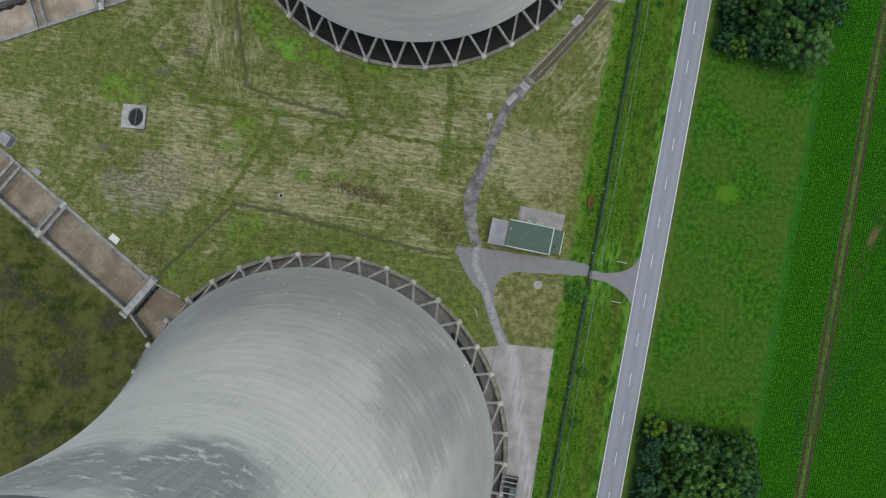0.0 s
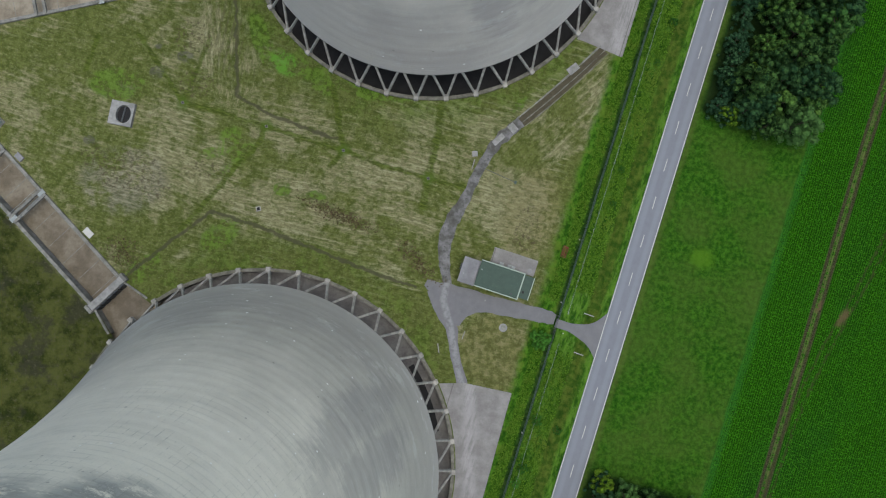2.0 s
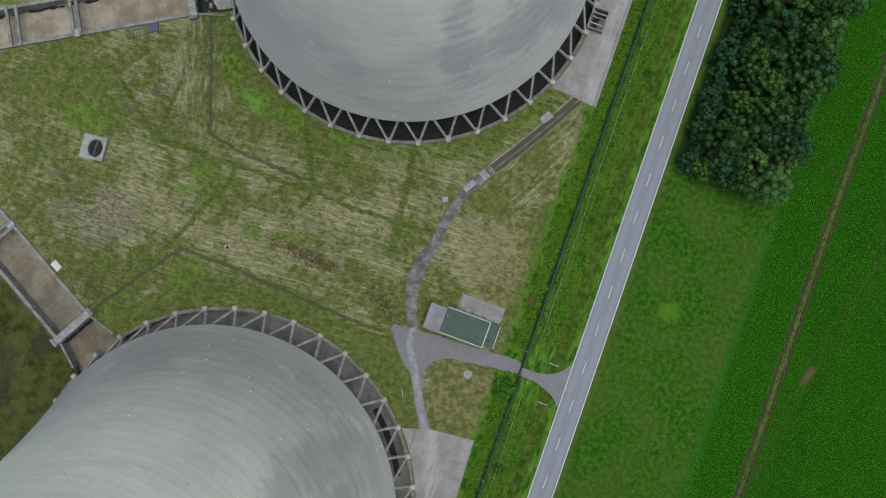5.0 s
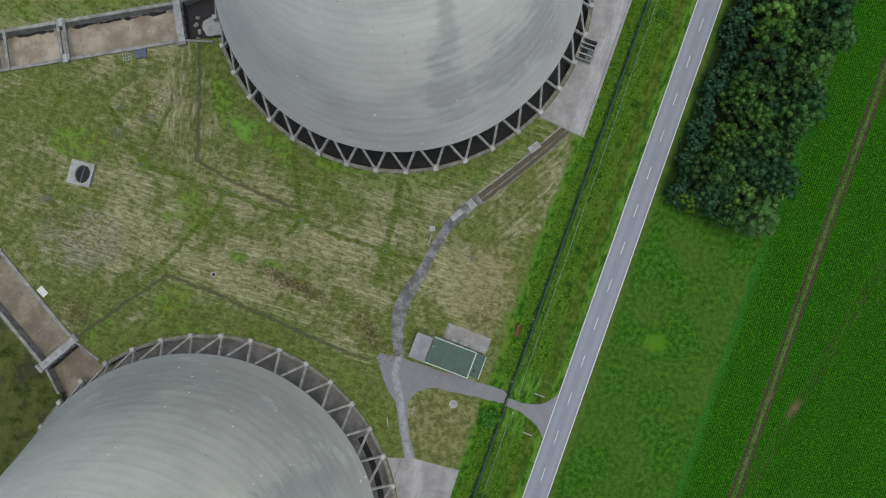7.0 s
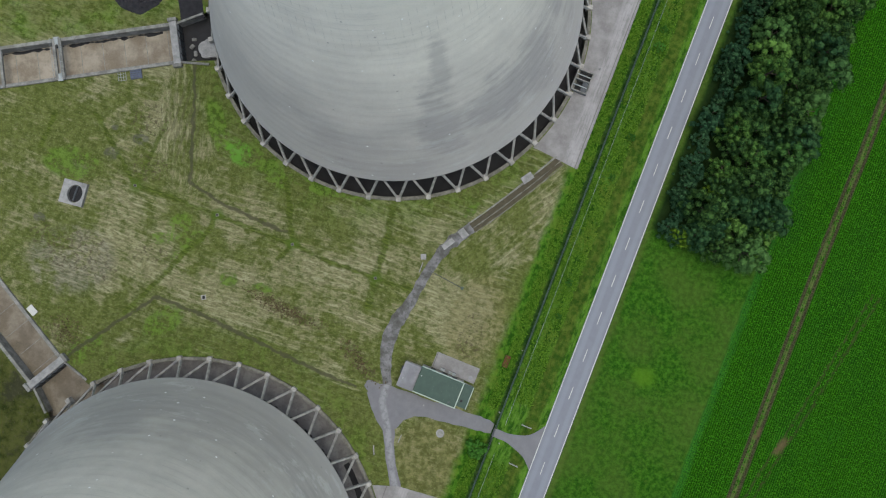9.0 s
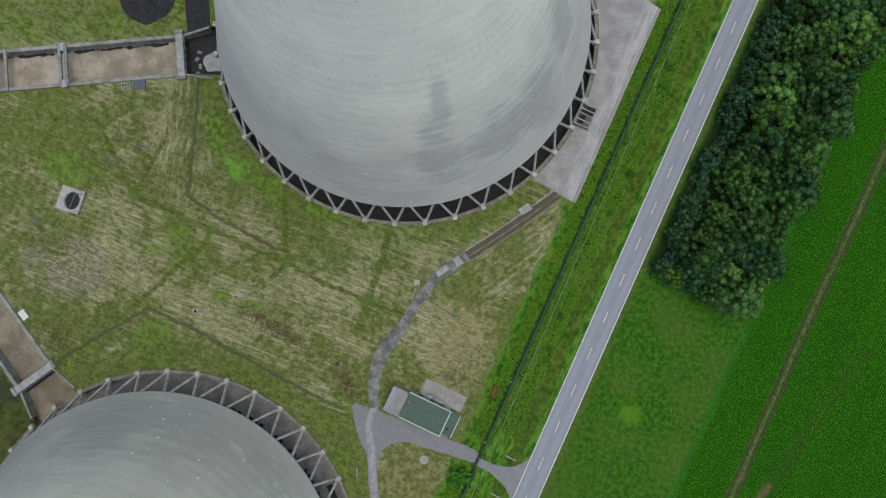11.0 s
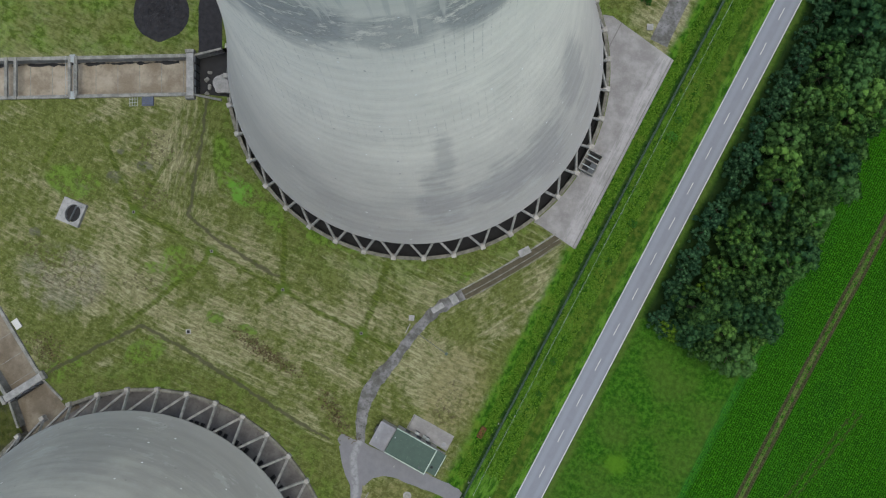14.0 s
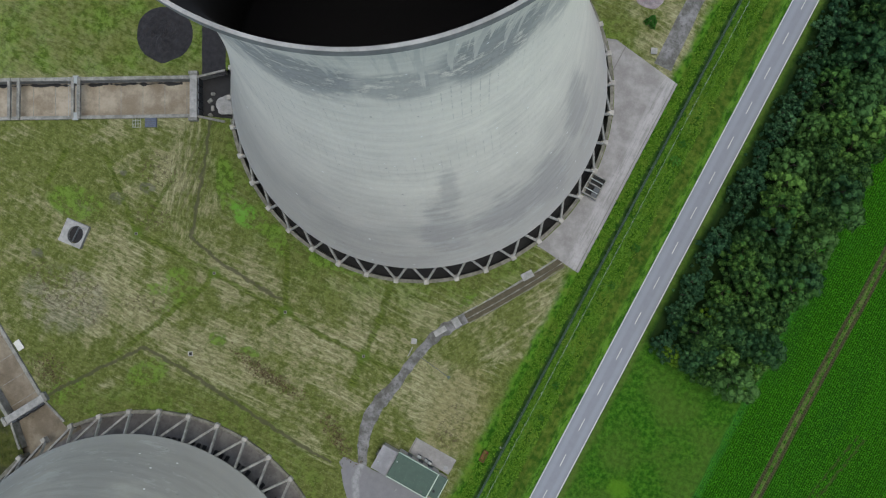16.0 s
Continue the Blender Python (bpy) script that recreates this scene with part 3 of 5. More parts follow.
def box(bm, x0, x1, y0, y1, z0, z1, bevel=0.0, m=None):
    made = bmesh.ops.create_cube(bm, size=1.0)["verts"]
    t = Matrix.LocRotScale(((x0 + x1) / 2, (y0 + y1) / 2, (z0 + z1) / 2), None, (x1 - x0, y1 - y0, z1 - z0))
    bmesh.ops.transform(bm, matrix=t if m is None else m @ t, verts=made)
    if bevel:
        edges = list({e for v in made for e in v.link_edges})
        bmesh.ops.bevel(bm, geom=edges, offset=bevel, segments=1, affect="EDGES")
    return bm


def boxed(*a, **k):
    return box(bmesh.new(), *a, **k)


def rod(bm, p, q, r, sides=8):
    p, q = Vector(p), Vector(q)
    made = bmesh.ops.create_cone(bm, cap_ends=True, segments=sides, radius1=r, radius2=r, depth=(q - p).length)["verts"]
    turn = (q - p).to_track_quat("Z", "Y").to_matrix().to_4x4()
    bmesh.ops.transform(bm, matrix=Matrix.Translation((p + q) / 2) @ turn, verts=made)
    return bm


def slab(points, z0, z1):
    """A flat slab with straight sides over an outline."""
    bm = bmesh.new()
    face = bm.faces.new([bm.verts.new((x, y, z0)) for x, y, *_ in points])
    face.normal_update()
    if face.normal.z < 0:
        face.normal_flip()
    up = bmesh.ops.extrude_face_region(bm, geom=[face])["geom"]
    bmesh.ops.translate(bm, vec=(0, 0, z1 - z0), verts=[g for g in up if isinstance(g, bmesh.types.BMVert)])
    bmesh.ops.recalc_face_normals(bm, faces=bm.faces)
    return bm


def smooth_line(points, steps=6):
    """A Catmull-Rom line through points of any number of values."""
    pts = [np.array(p, float) for p in points]
    pts = [2 * pts[0] - pts[1], *pts, 2 * pts[-1] - pts[-2]]
    out = []
    for a, b, c, d in zip(pts, pts[1:], pts[2:], pts[3:]):
        for i in range(steps):
            t = i / steps
            out.append(0.5 * (2 * b + (c - a) * t + (2 * a - 5 * b + 4 * c - d) * t * t + (3 * b - a - 3 * c + d) * t ** 3))
    return [*out, pts[-2]]


def ribbon(points, z, depth=0.2, ragged=0.0):
    """A strip of ground cover along (x, y, width), with thickness."""
    line = smooth_line(points)
    left, right = [], []
    for i, (x, y, w) in enumerate(line):
        a, b = line[max(i - 1, 0)], line[min(i + 1, len(line) - 1)]
        d = Vector((b[0] - a[0], b[1] - a[1])).normalized()
        k = w / 2 + ragged * noise.noise((x * 0.7, y * 0.7, 1.5))
        left.append((x - d.y * k, y + d.x * k)), right.append((x + d.y * k, y - d.x * k))
    bm = bmesh.new()
    lv = [bm.verts.new((*p, z)) for p in left]
    rv = [bm.verts.new((*p, z)) for p in right]
    lb = [bm.verts.new((*p, z - depth)) for p in left]
    rb = [bm.verts.new((*p, z - depth)) for p in right]
    for i in range(len(line) - 1):
        for q in ((lv[i], rv[i], rv[i + 1], lv[i + 1]), (lb[i], lv[i], lv[i + 1], lb[i + 1]), (rv[i], rb[i], rb[i + 1], rv[i + 1])):
            bm.faces.new(q)
    bmesh.ops.recalc_face_normals(bm, faces=bm.faces)
    return bm


# ---- the ground, one sheet with openings for basins and channels ----
def circle(x, y, r, n):
    return [(x + r * math.cos(2 * math.pi * i / n), y + r * math.sin(2 * math.pi * i / n)) for i in range(n)]


def local(tower, s, w):
    """A point s metres out from a tower's middle along its channel and w to the left of it."""
    _, x, y, _, turn, shift = tower
    c, k = math.cos(radians(turn)), math.sin(radians(turn))
    w += shift
    return (x + s * c - w * k, y + s * k + w * c)


def opening(tower):
    """The basin's circle joined with the channel's outline."""
    _, x, y, _, turn, shift = tower
    ring = []
    for i in range(181):
        a = turn + 7.6 + (360 - 15.2) * i / 180
        ring.append((x + 44.1 * math.cos(radians(a)), y + 44.1 * math.sin(radians(a))))
    return [*ring, local(tower, 52.0, -4.3), local(tower, 118.0, -4.3), local(tower, 118.0, 4.3), local(tower, 52.0, 4.3)]


bm = bmesh.new()
for loop in ([(-2500, -2500), (2500, -2500), (2500, 2500), (-2500, 2500)], opening(TOWERS[0]), opening(TOWERS[1])):
    vs = [bm.verts.new((x, y, 0.0)) for x, y in loop]
    for i in range(len(vs)):
        bm.edges.new((vs[i - 1], vs[i]))
bmesh.ops.triangle_fill(bm, use_beauty=True, use_dissolve=False, edges=bm.edges)
for f in bm.faces:
    f.normal_update()
    if f.normal.z < 0:
        f.normal_flip()
bmesh.ops.bisect_plane(bm, geom=[*bm.verts, *bm.edges, *bm.faces], plane_co=(ROAD_X, 0, 0), plane_no=(COS, -SIN, 0))
for f in bm.faces:
    c = f.calc_center_median()
    f.material_index = int((c.x - ROAD_X) * COS - c.y * SIN > 0)
ground = solid("ground", bm, GROUND, "mown grass, verges, meadow and green crop field", "ground", "structure")
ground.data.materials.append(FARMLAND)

# ---- road and paths ----
bm = bmesh.new()
box(bm, -2.75, 2.75, -700, 900, -0.3, 0.05)
ROAD_FRAME = Matrix.Translation((ROAD_X, 0, 0)) @ Matrix.Rotation(-math.atan2(SIN, COS), 4, "Z")
road = solid("road", bm, TARMAC, "straight grey asphalt two-lane country road", "road", "structure", ROAD_FRAME)
for side in (-1, 1):
    part("edge_line", boxed(side * 2.58 - 0.08, side * 2.58 + 0.08, -700, 900, 0.04, 0.056), PAINT, road)
dash = mesh_of(boxed(-0.07, 0.07, -1.5, 1.5, 0.04, 0.056), "lane_dash", PAINT)
DASH = 1.75
for i in range(-14, 24):
    part("lane_dash", dash, PAINT, road, m=pose(0, DASH + 9.08 * i, 0))

cover = lambda name, bm, mat, label: solid(name, bm, mat, label, "path", "structure")
cover("pavement_1", ribbon([(0.4, 4.5, 1.8), (6, 2.4, 4.9), (15, 1.3, 4.1), (22, 0.6, 3.5), (28.0, 0.0, 3.1), (30.6, -0.5, 2.4)], 0.03, 0.2, 0.35), DRIVE, "grey asphalt site drive leading to the gate")
cover("pavement_2", ribbon([(2.6, 3.4, 4.0), (5.2, -1.2, 4.0), (7.4, -5.0, 3.0), (8.1, -8.0, 2.1), (9.2, -12.0, 2.0), (11.4, -17.6, 2.6)], 0.036, 0.2, 0.2), DRIVE, "narrow worn asphalt drive to the concrete apron")
cover("pavement_3", slab([(5.6, 0.8), (15.5, -0.6), (12.6, -1.0), (10.4, -2.3), (9.0, -4.6), (6.4, -3.0)], -0.15, 0.042), DRIVE, "asphalt corner of the site drive")
cover("pavement_4", ribbon([(30.8, -1.2, 1.9), (34.2, -1.9, 2.0), (37.3, -2.6, 3.8), (39.6, -3.0, 6.6), (41.6, -3.3, 11.5)], 0.033, 0.2, 0.1), DRIVE, "flared asphalt mouth of the site entrance")
cover("pavement_5", ribbon([(5.6, 3.4, 1.8), (5.2, 5.4, 1.8), (4.2, 9, 2.6), (3.7, 14, 2.8), (4.7, 19.0, 3.2), (7.2, 24.6, 2.3), (9.4, 31.0, 2.1), (12.6, 37.7, 2.6), (15.6, 41.3, 2.9), (18.0, 43.8, 2.5)], 0.024, 0.2, 0.5), WORN, "broken wet concrete footpath with weeds")
cover("pavement_6", ribbon([(43.9, 112.0, 4.2), (46.6, 129, 3.8), (49.5, 145, 3.8), (60, 200, 3.8)], 0.03, 0.2, 0.3), WORN, "worn asphalt path along the fence")
cover("pavement_7", ribbon([(-54.6, 79.8, 5.4), (-57.8, 90, 5.6), (-59.5, 100, 5.6), (-58, 118, 5.6)], 0.03, 0.2, 0.4), ASH, "dark asphalt track beside the channel")


def apron(tower, points, start, stop):
    _, x, y, *_ = tower
    arc = [(x + 44.6 * math.cos(radians(a)), y + 44.6 * math.sin(radians(a))) for a in np.linspace(start, stop, 24)]
    return slab([*points, *arc], -0.2, 0.05)


cover("pavement_8", apron(TOWERS[0], [(14, -90), (13.4, -70), (17.4, -51.8), (22.0, -22.3), (22.7, -18.2), (12.0, -17.2)], 30.5, -70), PAD, "pale concrete apron beside the cooling tower")
cover("pavement_9", apron(TOWERS[1], [(30.0, 63.9), (39.3, 61.0), (48.3, 109.2), (32.0, 115.0)], 33.0, -36.0), PAD, "pale concrete apron beside the northern cooling tower")


# ---- cooling towers ----
HEIGHT, FOOT_R, LEG_TOP, THROAT, THROAT_Z = 106.3, 43.6, 9.0, 23.36, 89.3


FLARE = 38.9


def radius(z, flare=FLARE):
    return THROAT * math.sqrt(1 + ((z - THROAT_Z) / (55.7 if z < THROAT_Z else flare)) ** 2)


def revolve(profile, segments=180):
    bm = bmesh.new()
    rings = []
    for r, z in profile:
        rings.append([bm.verts.new((r * math.cos(2 * math.pi * i / segments), r * math.sin(2 * math.pi * i / segments), z)) for i in range(segments)])
    for a, b in zip(rings, rings[1:]):
        for i in range(segments):
            j = (i + 1) % segments
            bm.faces.new((a[i], a[j], b[j], b[i]))
    return bm


def shell_meshes(flare, concrete_skin):
    """The outer shell, its dark inner face and the rim, for a tower that opens more or less towards the top."""
    profile, lifts = [], 72
    for i in range(lifts):
        z0, z1 = LEG_TOP + (HEIGHT - 1.2 - LEG_TOP) * i / lifts, LEG_TOP + (HEIGHT - 1.2 - LEG_TOP) * (i + 1) / lifts
        step = 0.002 * (i % 2)
        profile += [(radius(z0, flare) + step, z0 + 0.02), (radius(z1, flare) + step, z1 - 0.02)]
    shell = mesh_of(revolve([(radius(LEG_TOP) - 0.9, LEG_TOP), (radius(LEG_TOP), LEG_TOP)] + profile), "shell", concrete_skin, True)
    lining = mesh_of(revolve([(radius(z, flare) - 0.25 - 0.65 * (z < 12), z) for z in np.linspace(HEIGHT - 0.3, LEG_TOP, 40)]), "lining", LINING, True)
    top = radius(HEIGHT, flare)
    rim = mesh_of(revolve([(top - 0.1, HEIGHT - 1.2), (top + 0.03, HEIGHT - 1.1), (top + 0.03, HEIGHT), (top - 0.3, HEIGHT), (top - 0.3, HEIGHT - 1.2)]), "rim", RIM)
    return shell, lining, rim


BEAM_MESH = mesh_of(revolve([(radius(LEG_TOP) - 0.95, LEG_TOP + 0.9), (radius(LEG_TOP) - 0.95, LEG_TOP - 0.25), (radius(LEG_TOP) + 0.03, LEG_TOP - 0.25), (radius(LEG_TOP) + 0.03, LEG_TOP + 0.02)]), "ring_beam", LEG)


def arc_wall(r0, r1, z0, z1, start, stop, n=160):
    bm = bmesh.new()
    rows = []
    for a in np.linspace(radians(start), radians(stop), n):
        c, k = math.cos(a), math.sin(a)
        rows.append([bm.verts.new((r * c, r * k, z)) for r, z in ((r0, z0), (r0, z1), (r1, z1), (r1, z0))])
    for a, b in zip(rows, rows[1:]):
        for i in range(4):
            bm.faces.new((a[i], a[(i + 1) % 4], b[(i + 1) % 4], b[i]))
    bm.faces.new(rows[0]), bm.faces.new(rows[-1])
    bmesh.ops.recalc_face_normals(bm, faces=bm.faces)
    return bm


def leg_mesh(side):
    half = math.radians(4.5)
    p = Vector((FOOT_R, side * 0.35, 0.7))
    r = radius(LEG_TOP) - 0.45
    q = Vector((r * math.cos(half), side * (r * math.sin(half) - 0.45), LEG_TOP - 0.1))
    d = q - p
    bm = boxed(-0.25, 0.25, -0.25, 0.25, 0, d.length, 0.05)
    turn = d.to_track_quat("Z", "Y").to_matrix().to_4x4()
    bmesh.ops.transform(bm, matrix=Matrix.Translation(p) @ turn, verts=bm.verts)
    return mesh_of(bm, "leg", LEG)


LEGS = (leg_mesh(-1), leg_mesh(1))
FOOT_MESH = mesh_of(boxed(FOOT_R - 0.45, FOOT_R + 1.05, -0.55, 0.55, -0.6, 0.95, 0.1), "footing", LEG)


def cooling_tower(tower, label, floor_mat, flare, skin):
    name, x, y, first, turn, _ = tower
    t = thing("cooling_tower", pose(x, y, 0), label, "cooling tower", "cooling towers")
    shell, lining, rim = shell_meshes(flare, skin)
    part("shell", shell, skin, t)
    part("lining", lining, LINING, t, "inner face of the shell, coloured dark for shade")
    part("rim", rim, RIM, t)
    part("ring_beam", BEAM_MESH, LEG, t)
    part("basin_wall", arc_wall(43.55, 44.35, -2.4, 0.55, turn + 7.9, turn + 352.1), KERB, t, "low concrete basin wall")
    bm = bmesh.new()
    bmesh.ops.create_circle(bm, cap_ends=True, segments=96, radius=44.2)
    bmesh.ops.translate(bm, vec=(0, 0, -2.3), verts=bm.verts)
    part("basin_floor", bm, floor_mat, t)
    # added black disc blocks light inside the base, where cooling fill would sit
    part("dark_disc", revolve([(0.01, 9.3), (40.35, 9.3), (36.5, 6.8), (0.01, 6.8)], 96), LINING, t, "added black disc that keeps light out of the tower base")
    if name == "A":
        # flat black slab: the dark of a floor opening is put into its colour
        part("dark_slot", arc_wall(39.9, 41.3, -2.6, -2.27, 16.0, 39.0, 30), SLUDGE_SHADE, t, "black slab standing for a dark opening in the basin floor")
        block = mesh_of(boxed(36.7, 37.9, -0.42, 0.42, -2.4, -1.7, 0.05), "support_block", SLUDGE_SHADE)
        for i in range(80):
            if i % 4:
                part("support_block", block, SLUDGE_SHADE, t, m=Matrix.Rotation(radians(first + 2.25 * i), 4, "Z"))
    for i in range(40):
        m = Matrix.Rotation(radians(first + 9 * i), 4, "Z")
        part("footing", FOOT_MESH, LEG, t, m=m)
        for mesh in LEGS:
            part("leg", mesh, LEG, t, m=m)
    return t


cooling_tower(TOWERS[0], "grey weathered concrete cooling tower on slanted legs", BASIN, 62.0, SHELLS[0])
cooling_tower(TOWERS[1], "grey stained concrete cooling tower with an open dark top", SLUDGE_SHADE, FLARE, SHELLS[1])


# ---- channels ----
def channel(tower, label):
    name, x, y, _, turn, shift = tower
    m = pose(x, y, 0, 0, 0, turn) @ Matrix.Translation((0, shift, 0))
    c = thing("channel", m, label, "water channel", "tower outlet channels", "structure")
    part("channel_floor", boxed(52.6, 118, -4.5, 4.5, -2.5, -2.0), DARK_STAINED if name == "A" else CHANNEL, c, "stained bare concrete floor")
    # dark with the mouth's shade put into its colour; northern one also wet
    part("mouth_floor", boxed(42.0, 52.6, -7.2, 7.2, -2.55, -2.24), DARK_STAINED if name == "A" else SLUDGE_SHADE, c, "dark floor in the shaded mouth before the basin")
    part("silt", ribbon([(s0, -3.75 + 0.12 * math.sin(s0), 0.35 + 0.3 * (s0 % 3 > 1.4)) for s0 in np.arange(56.0, 116.0, 1.3)], -1.975, 0.05, 0.5), SLUDGE_SHADE, c, "ragged black strip along the wall foot")
    for side in (-1, 1):
        part("side_wall", boxed(53, 118, side * 4.5 - 0.4, side * 4.5 + 0.4, -2.4, 0.45, 0.04), WALL, c)
        p, q = Vector((45.3, side * 6.0, 0)), Vector((53, side * 4.3, 0))
        d = q - p
        bm = boxed(0, d.length, -0.25, 0.25, -2.4, 0.35, 0.04)
        bmesh.ops.transform(bm, matrix=Matrix.Translation(p) @ Matrix.Rotation(math.atan2(d.y, d.x), 4, "Z"), verts=bm.verts)
        part("wing_wall", bm, WALL, c)
    gate = part("sluice_gate", boxed(51.6, 53.3, -5.2, 5.2, 0.2, 0.75, 0.06), PALE, c, "pale concrete sluice deck")
    for w in (-5.4, 5.4):
        part("gate_post", boxed(51.4, 53.5, w - 0.4, w + 0.4, -0.3, 1.1, 0.08), WALL, gate)
    for w in np.linspace(-3.6, 3.6, 5):
        part("gate_leaf", boxed(51.2, 51.5, w - 0.7, w + 0.7, -2.0, 0.5, 0.03), DARKSTEEL, gate)
    for s0 in (79.2, 80.7, 93.4, 95.6):
        part("cross_beam", boxed(s0 - 0.35, s0 + 0.35, -4.9, 4.9, 0.1, 0.7, 0.05), WALL, c)
    for w in (-4.3, 4.3):
        part("deck", boxed(79.3, 80.6, w - 0.9, w + 0.9, 0.55, 0.66), STEEL, c, "galvanised walkway plate")
    bm = bmesh.new()
    for s0 in (79.0, 80.9):
        for w in np.linspace(-4.6, 4.6, 6):
            rod(bm, (s0, w, 0.6), (s0, w, 1.7), 0.04, 6)
        rod(bm, (s0, -4.6, 1.7), (s0, 4.6, 1.7), 0.04, 6)
    part("handrail", bm, STEEL, c)
    for i in range(12):
        s0 = 55 + 5.2 * i
        part("floor_joint", boxed(s0 - 0.06, s0 + 0.06, -4.05, 4.05, -2.02, -1.992), WALL, c)
    return c


channel(TOWERS[0], "concrete outlet channel with stained dry floor")
channel(TOWERS[1], "concrete outlet channel with bleached dry floor")


# ---- valve pits beside the towers ----
def valve_pit(tower, angle):
    _, x, y, *_ = tower
    p = thing("valve_pit", pose(x, y, 0, 0, 0, angle) @ Matrix.Translation((45.6, 0, 0.05)), "open concrete valve pit with steel cross bars beside the tower", "valve pit", "valve pits")
    for x0, x1, y0, y1 in ((-2.1, -1.8, -2.6, 2.6), (1.5, 1.8, -2.6, 2.6), (-1.8, 1.5, -2.6, -2.3), (-1.8, 1.5, 2.3, 2.6), (-1.8, 1.5, 0.1, 0.35)):
        part("pit_wall", boxed(x0, x1, y0, y1, 0, 1.3, 0.03), WALL, p)
    # near-black floor: the dark inside the open pit is put into its colour
    part("pit_floor", boxed(-1.8, 1.5, -2.3, 2.3, 0.0, 0.06), SLUDGE_SHADE, p, "black pit floor")
    for y0 in (-1.3, 1.2):
        part("cross_bar", boxed(-1.8, 1.5, y0, y0 + 0.22, 1.0, 1.2, 0.02), STEEL, p)
    part("cover_plate", boxed(0.1, 1.45, -2.25, -1.35, 1.02, 1.1, 0.02), DARKSTEEL, p)
    part("cover_plate", boxed(0.1, 1.45, -1.0, 0.05, 1.02, 1.1, 0.02), DARKSTEEL, p)


valve_pit(TOWERS[0], -11.0)
valve_pit(TOWERS[1], -12.0)


# ---- substation building ----
def substation():
    m = Matrix.Translation((12.5, 11.2, 0)) @ Matrix.Rotation(radians(-11.8), 4, "Z")
    b = thing("substation", m, "small brick substation with a green flat roof and grey end bay", "building")
    part("wall", boxed(0.15, 10.0, -6.0, -0.15, 0, 3.3, 0.03), BRICK, b)
    roof = part("roof", boxed(0, 10.2, -6.2, 0, 3.3, 3.5, 0.03), GREEN, b, "green sheet flat roof")
    for i, (x0, x1, y0, y1) in enumerate(((0, 10.2, -0.22, 0.0), (0, 10.2, -6.2, -5.98), (9.95, 10.2, -5.98, -0.22), (0, 0.16, -5.98, -0.22))):
        part("roof_edge", boxed(x0, x1, y0, y1, 3.5, 3.64, 0.02), TRIM if i < 3 else GREEN, roof, "pale roof edging")
    for i in range(9):
        part("roof_seam", boxed(1.05 + i, 1.11 + i, -5.95, -0.25, 3.5, 3.53), GREEN, roof)
    part("roof_vent", boxed(0.5, 0.75, -2.3, -2.05, 3.5, 3.85, 0.03), STEEL, roof)
    part("roof_vent", boxed(8.2, 8.7, -5.5, -5.2, 3.5, 3.75, 0.03), DARKSTEEL, roof)
    bay = part("end_bay", boxed(-3.6, 0.1, -6.1, -0.75, 0, 2.9, 0.03), BRICK, b)
    part("roof", boxed(-3.85, -0.01, -6.35, -0.5, 2.9, 3.1, 0.03), GREYROOF, bay, "grey felt flat roof")
    part("roof_vent", boxed(-3.2, -2.9, -4.4, -4.1, 3.1, 3.4, 0.03), STEEL, bay)
    part("louvre", boxed(-4.2, -3.6, -3.6, -2.2, 0.4, 2.2, 0.03), DARKSTEEL, bay)
    annex = part("annex", boxed(10.0, 12.4, -5.4, -0.5, 0, 2.5, 0.03), BRICK, b)
    part("roof", boxed(10.2, 12.6, -5.6, -0.3, 2.5, 2.66, 0.03), GREEN, annex, "green sheet flat roof")
    part("roof_edge", boxed(12.42, 12.6, -5.6, -0.3, 2.66, 2.76, 0.02), TRIM, annex)
    part("roof_vent", boxed(10.7, 11.2, -4.4, -3.9, 2.66, 2.9, 0.03), SLUDGE_SHADE, annex)
    for y0 in (-2.5, -1.2):
        part("door", boxed(-3.66, -3.6, y0 - 0.45, y0 + 0.45, 0.05, 2.1, 0.01), DARKSTEEL, bay)
    for x0 in (2.0, 4.8, 7.2):
        part("door", boxed(x0, x0 + 1.2, -0.16, -0.1, 0.05, 2.15, 0.01), DARKSTEEL, b)


substation()
m = Matrix.Translation((12.5, 11.2, 0)) @ Matrix.Rotation(radians(-11.8), 4, "Z")
yard = solid("pavement_10", boxed(2.0, 12.4, -0.05, 3.7, -0.2, 0.08, 0.02), PAD, "concrete yard slab behind the substation", "yard", "structure", m)
for i, (x0, w, h) in enumerate(((4.6, 0.9, 1.1), (6.4, 0.6, 0.8), (7.3, 0.8, 1.2))):
    c = thing("switch_cabinet", m @ Matrix.Translation((x0, 0.45, 0.08)), "dark steel switch cabinet against the substation wall", "cabinet", "switch cabinets")
    part("body", boxed(-w / 2, w / 2, -0.3, 0.3, 0, h, 0.03), DARKSTEEL, c)
    part("lid", boxed(-w / 2 - 0.04, w / 2 + 0.04, -0.34, 0.34, h, h + 0.06, 0.02), STEEL, c)
hatch = thing("hatch", m @ Matrix.Translation((11.2, 0.9, 0.08)), "round pale manhole cover on the yard slab", "manhole cover")
part("frame", arc_wall(0.42, 0.62, 0, 0.06, 0, 359.9, 32), PALE, hatch)
part("cover", rod(bmesh.new(), (0, 0, 0), (0, 0, 0.04), 0.42, 24), GREYROOF, hatch)


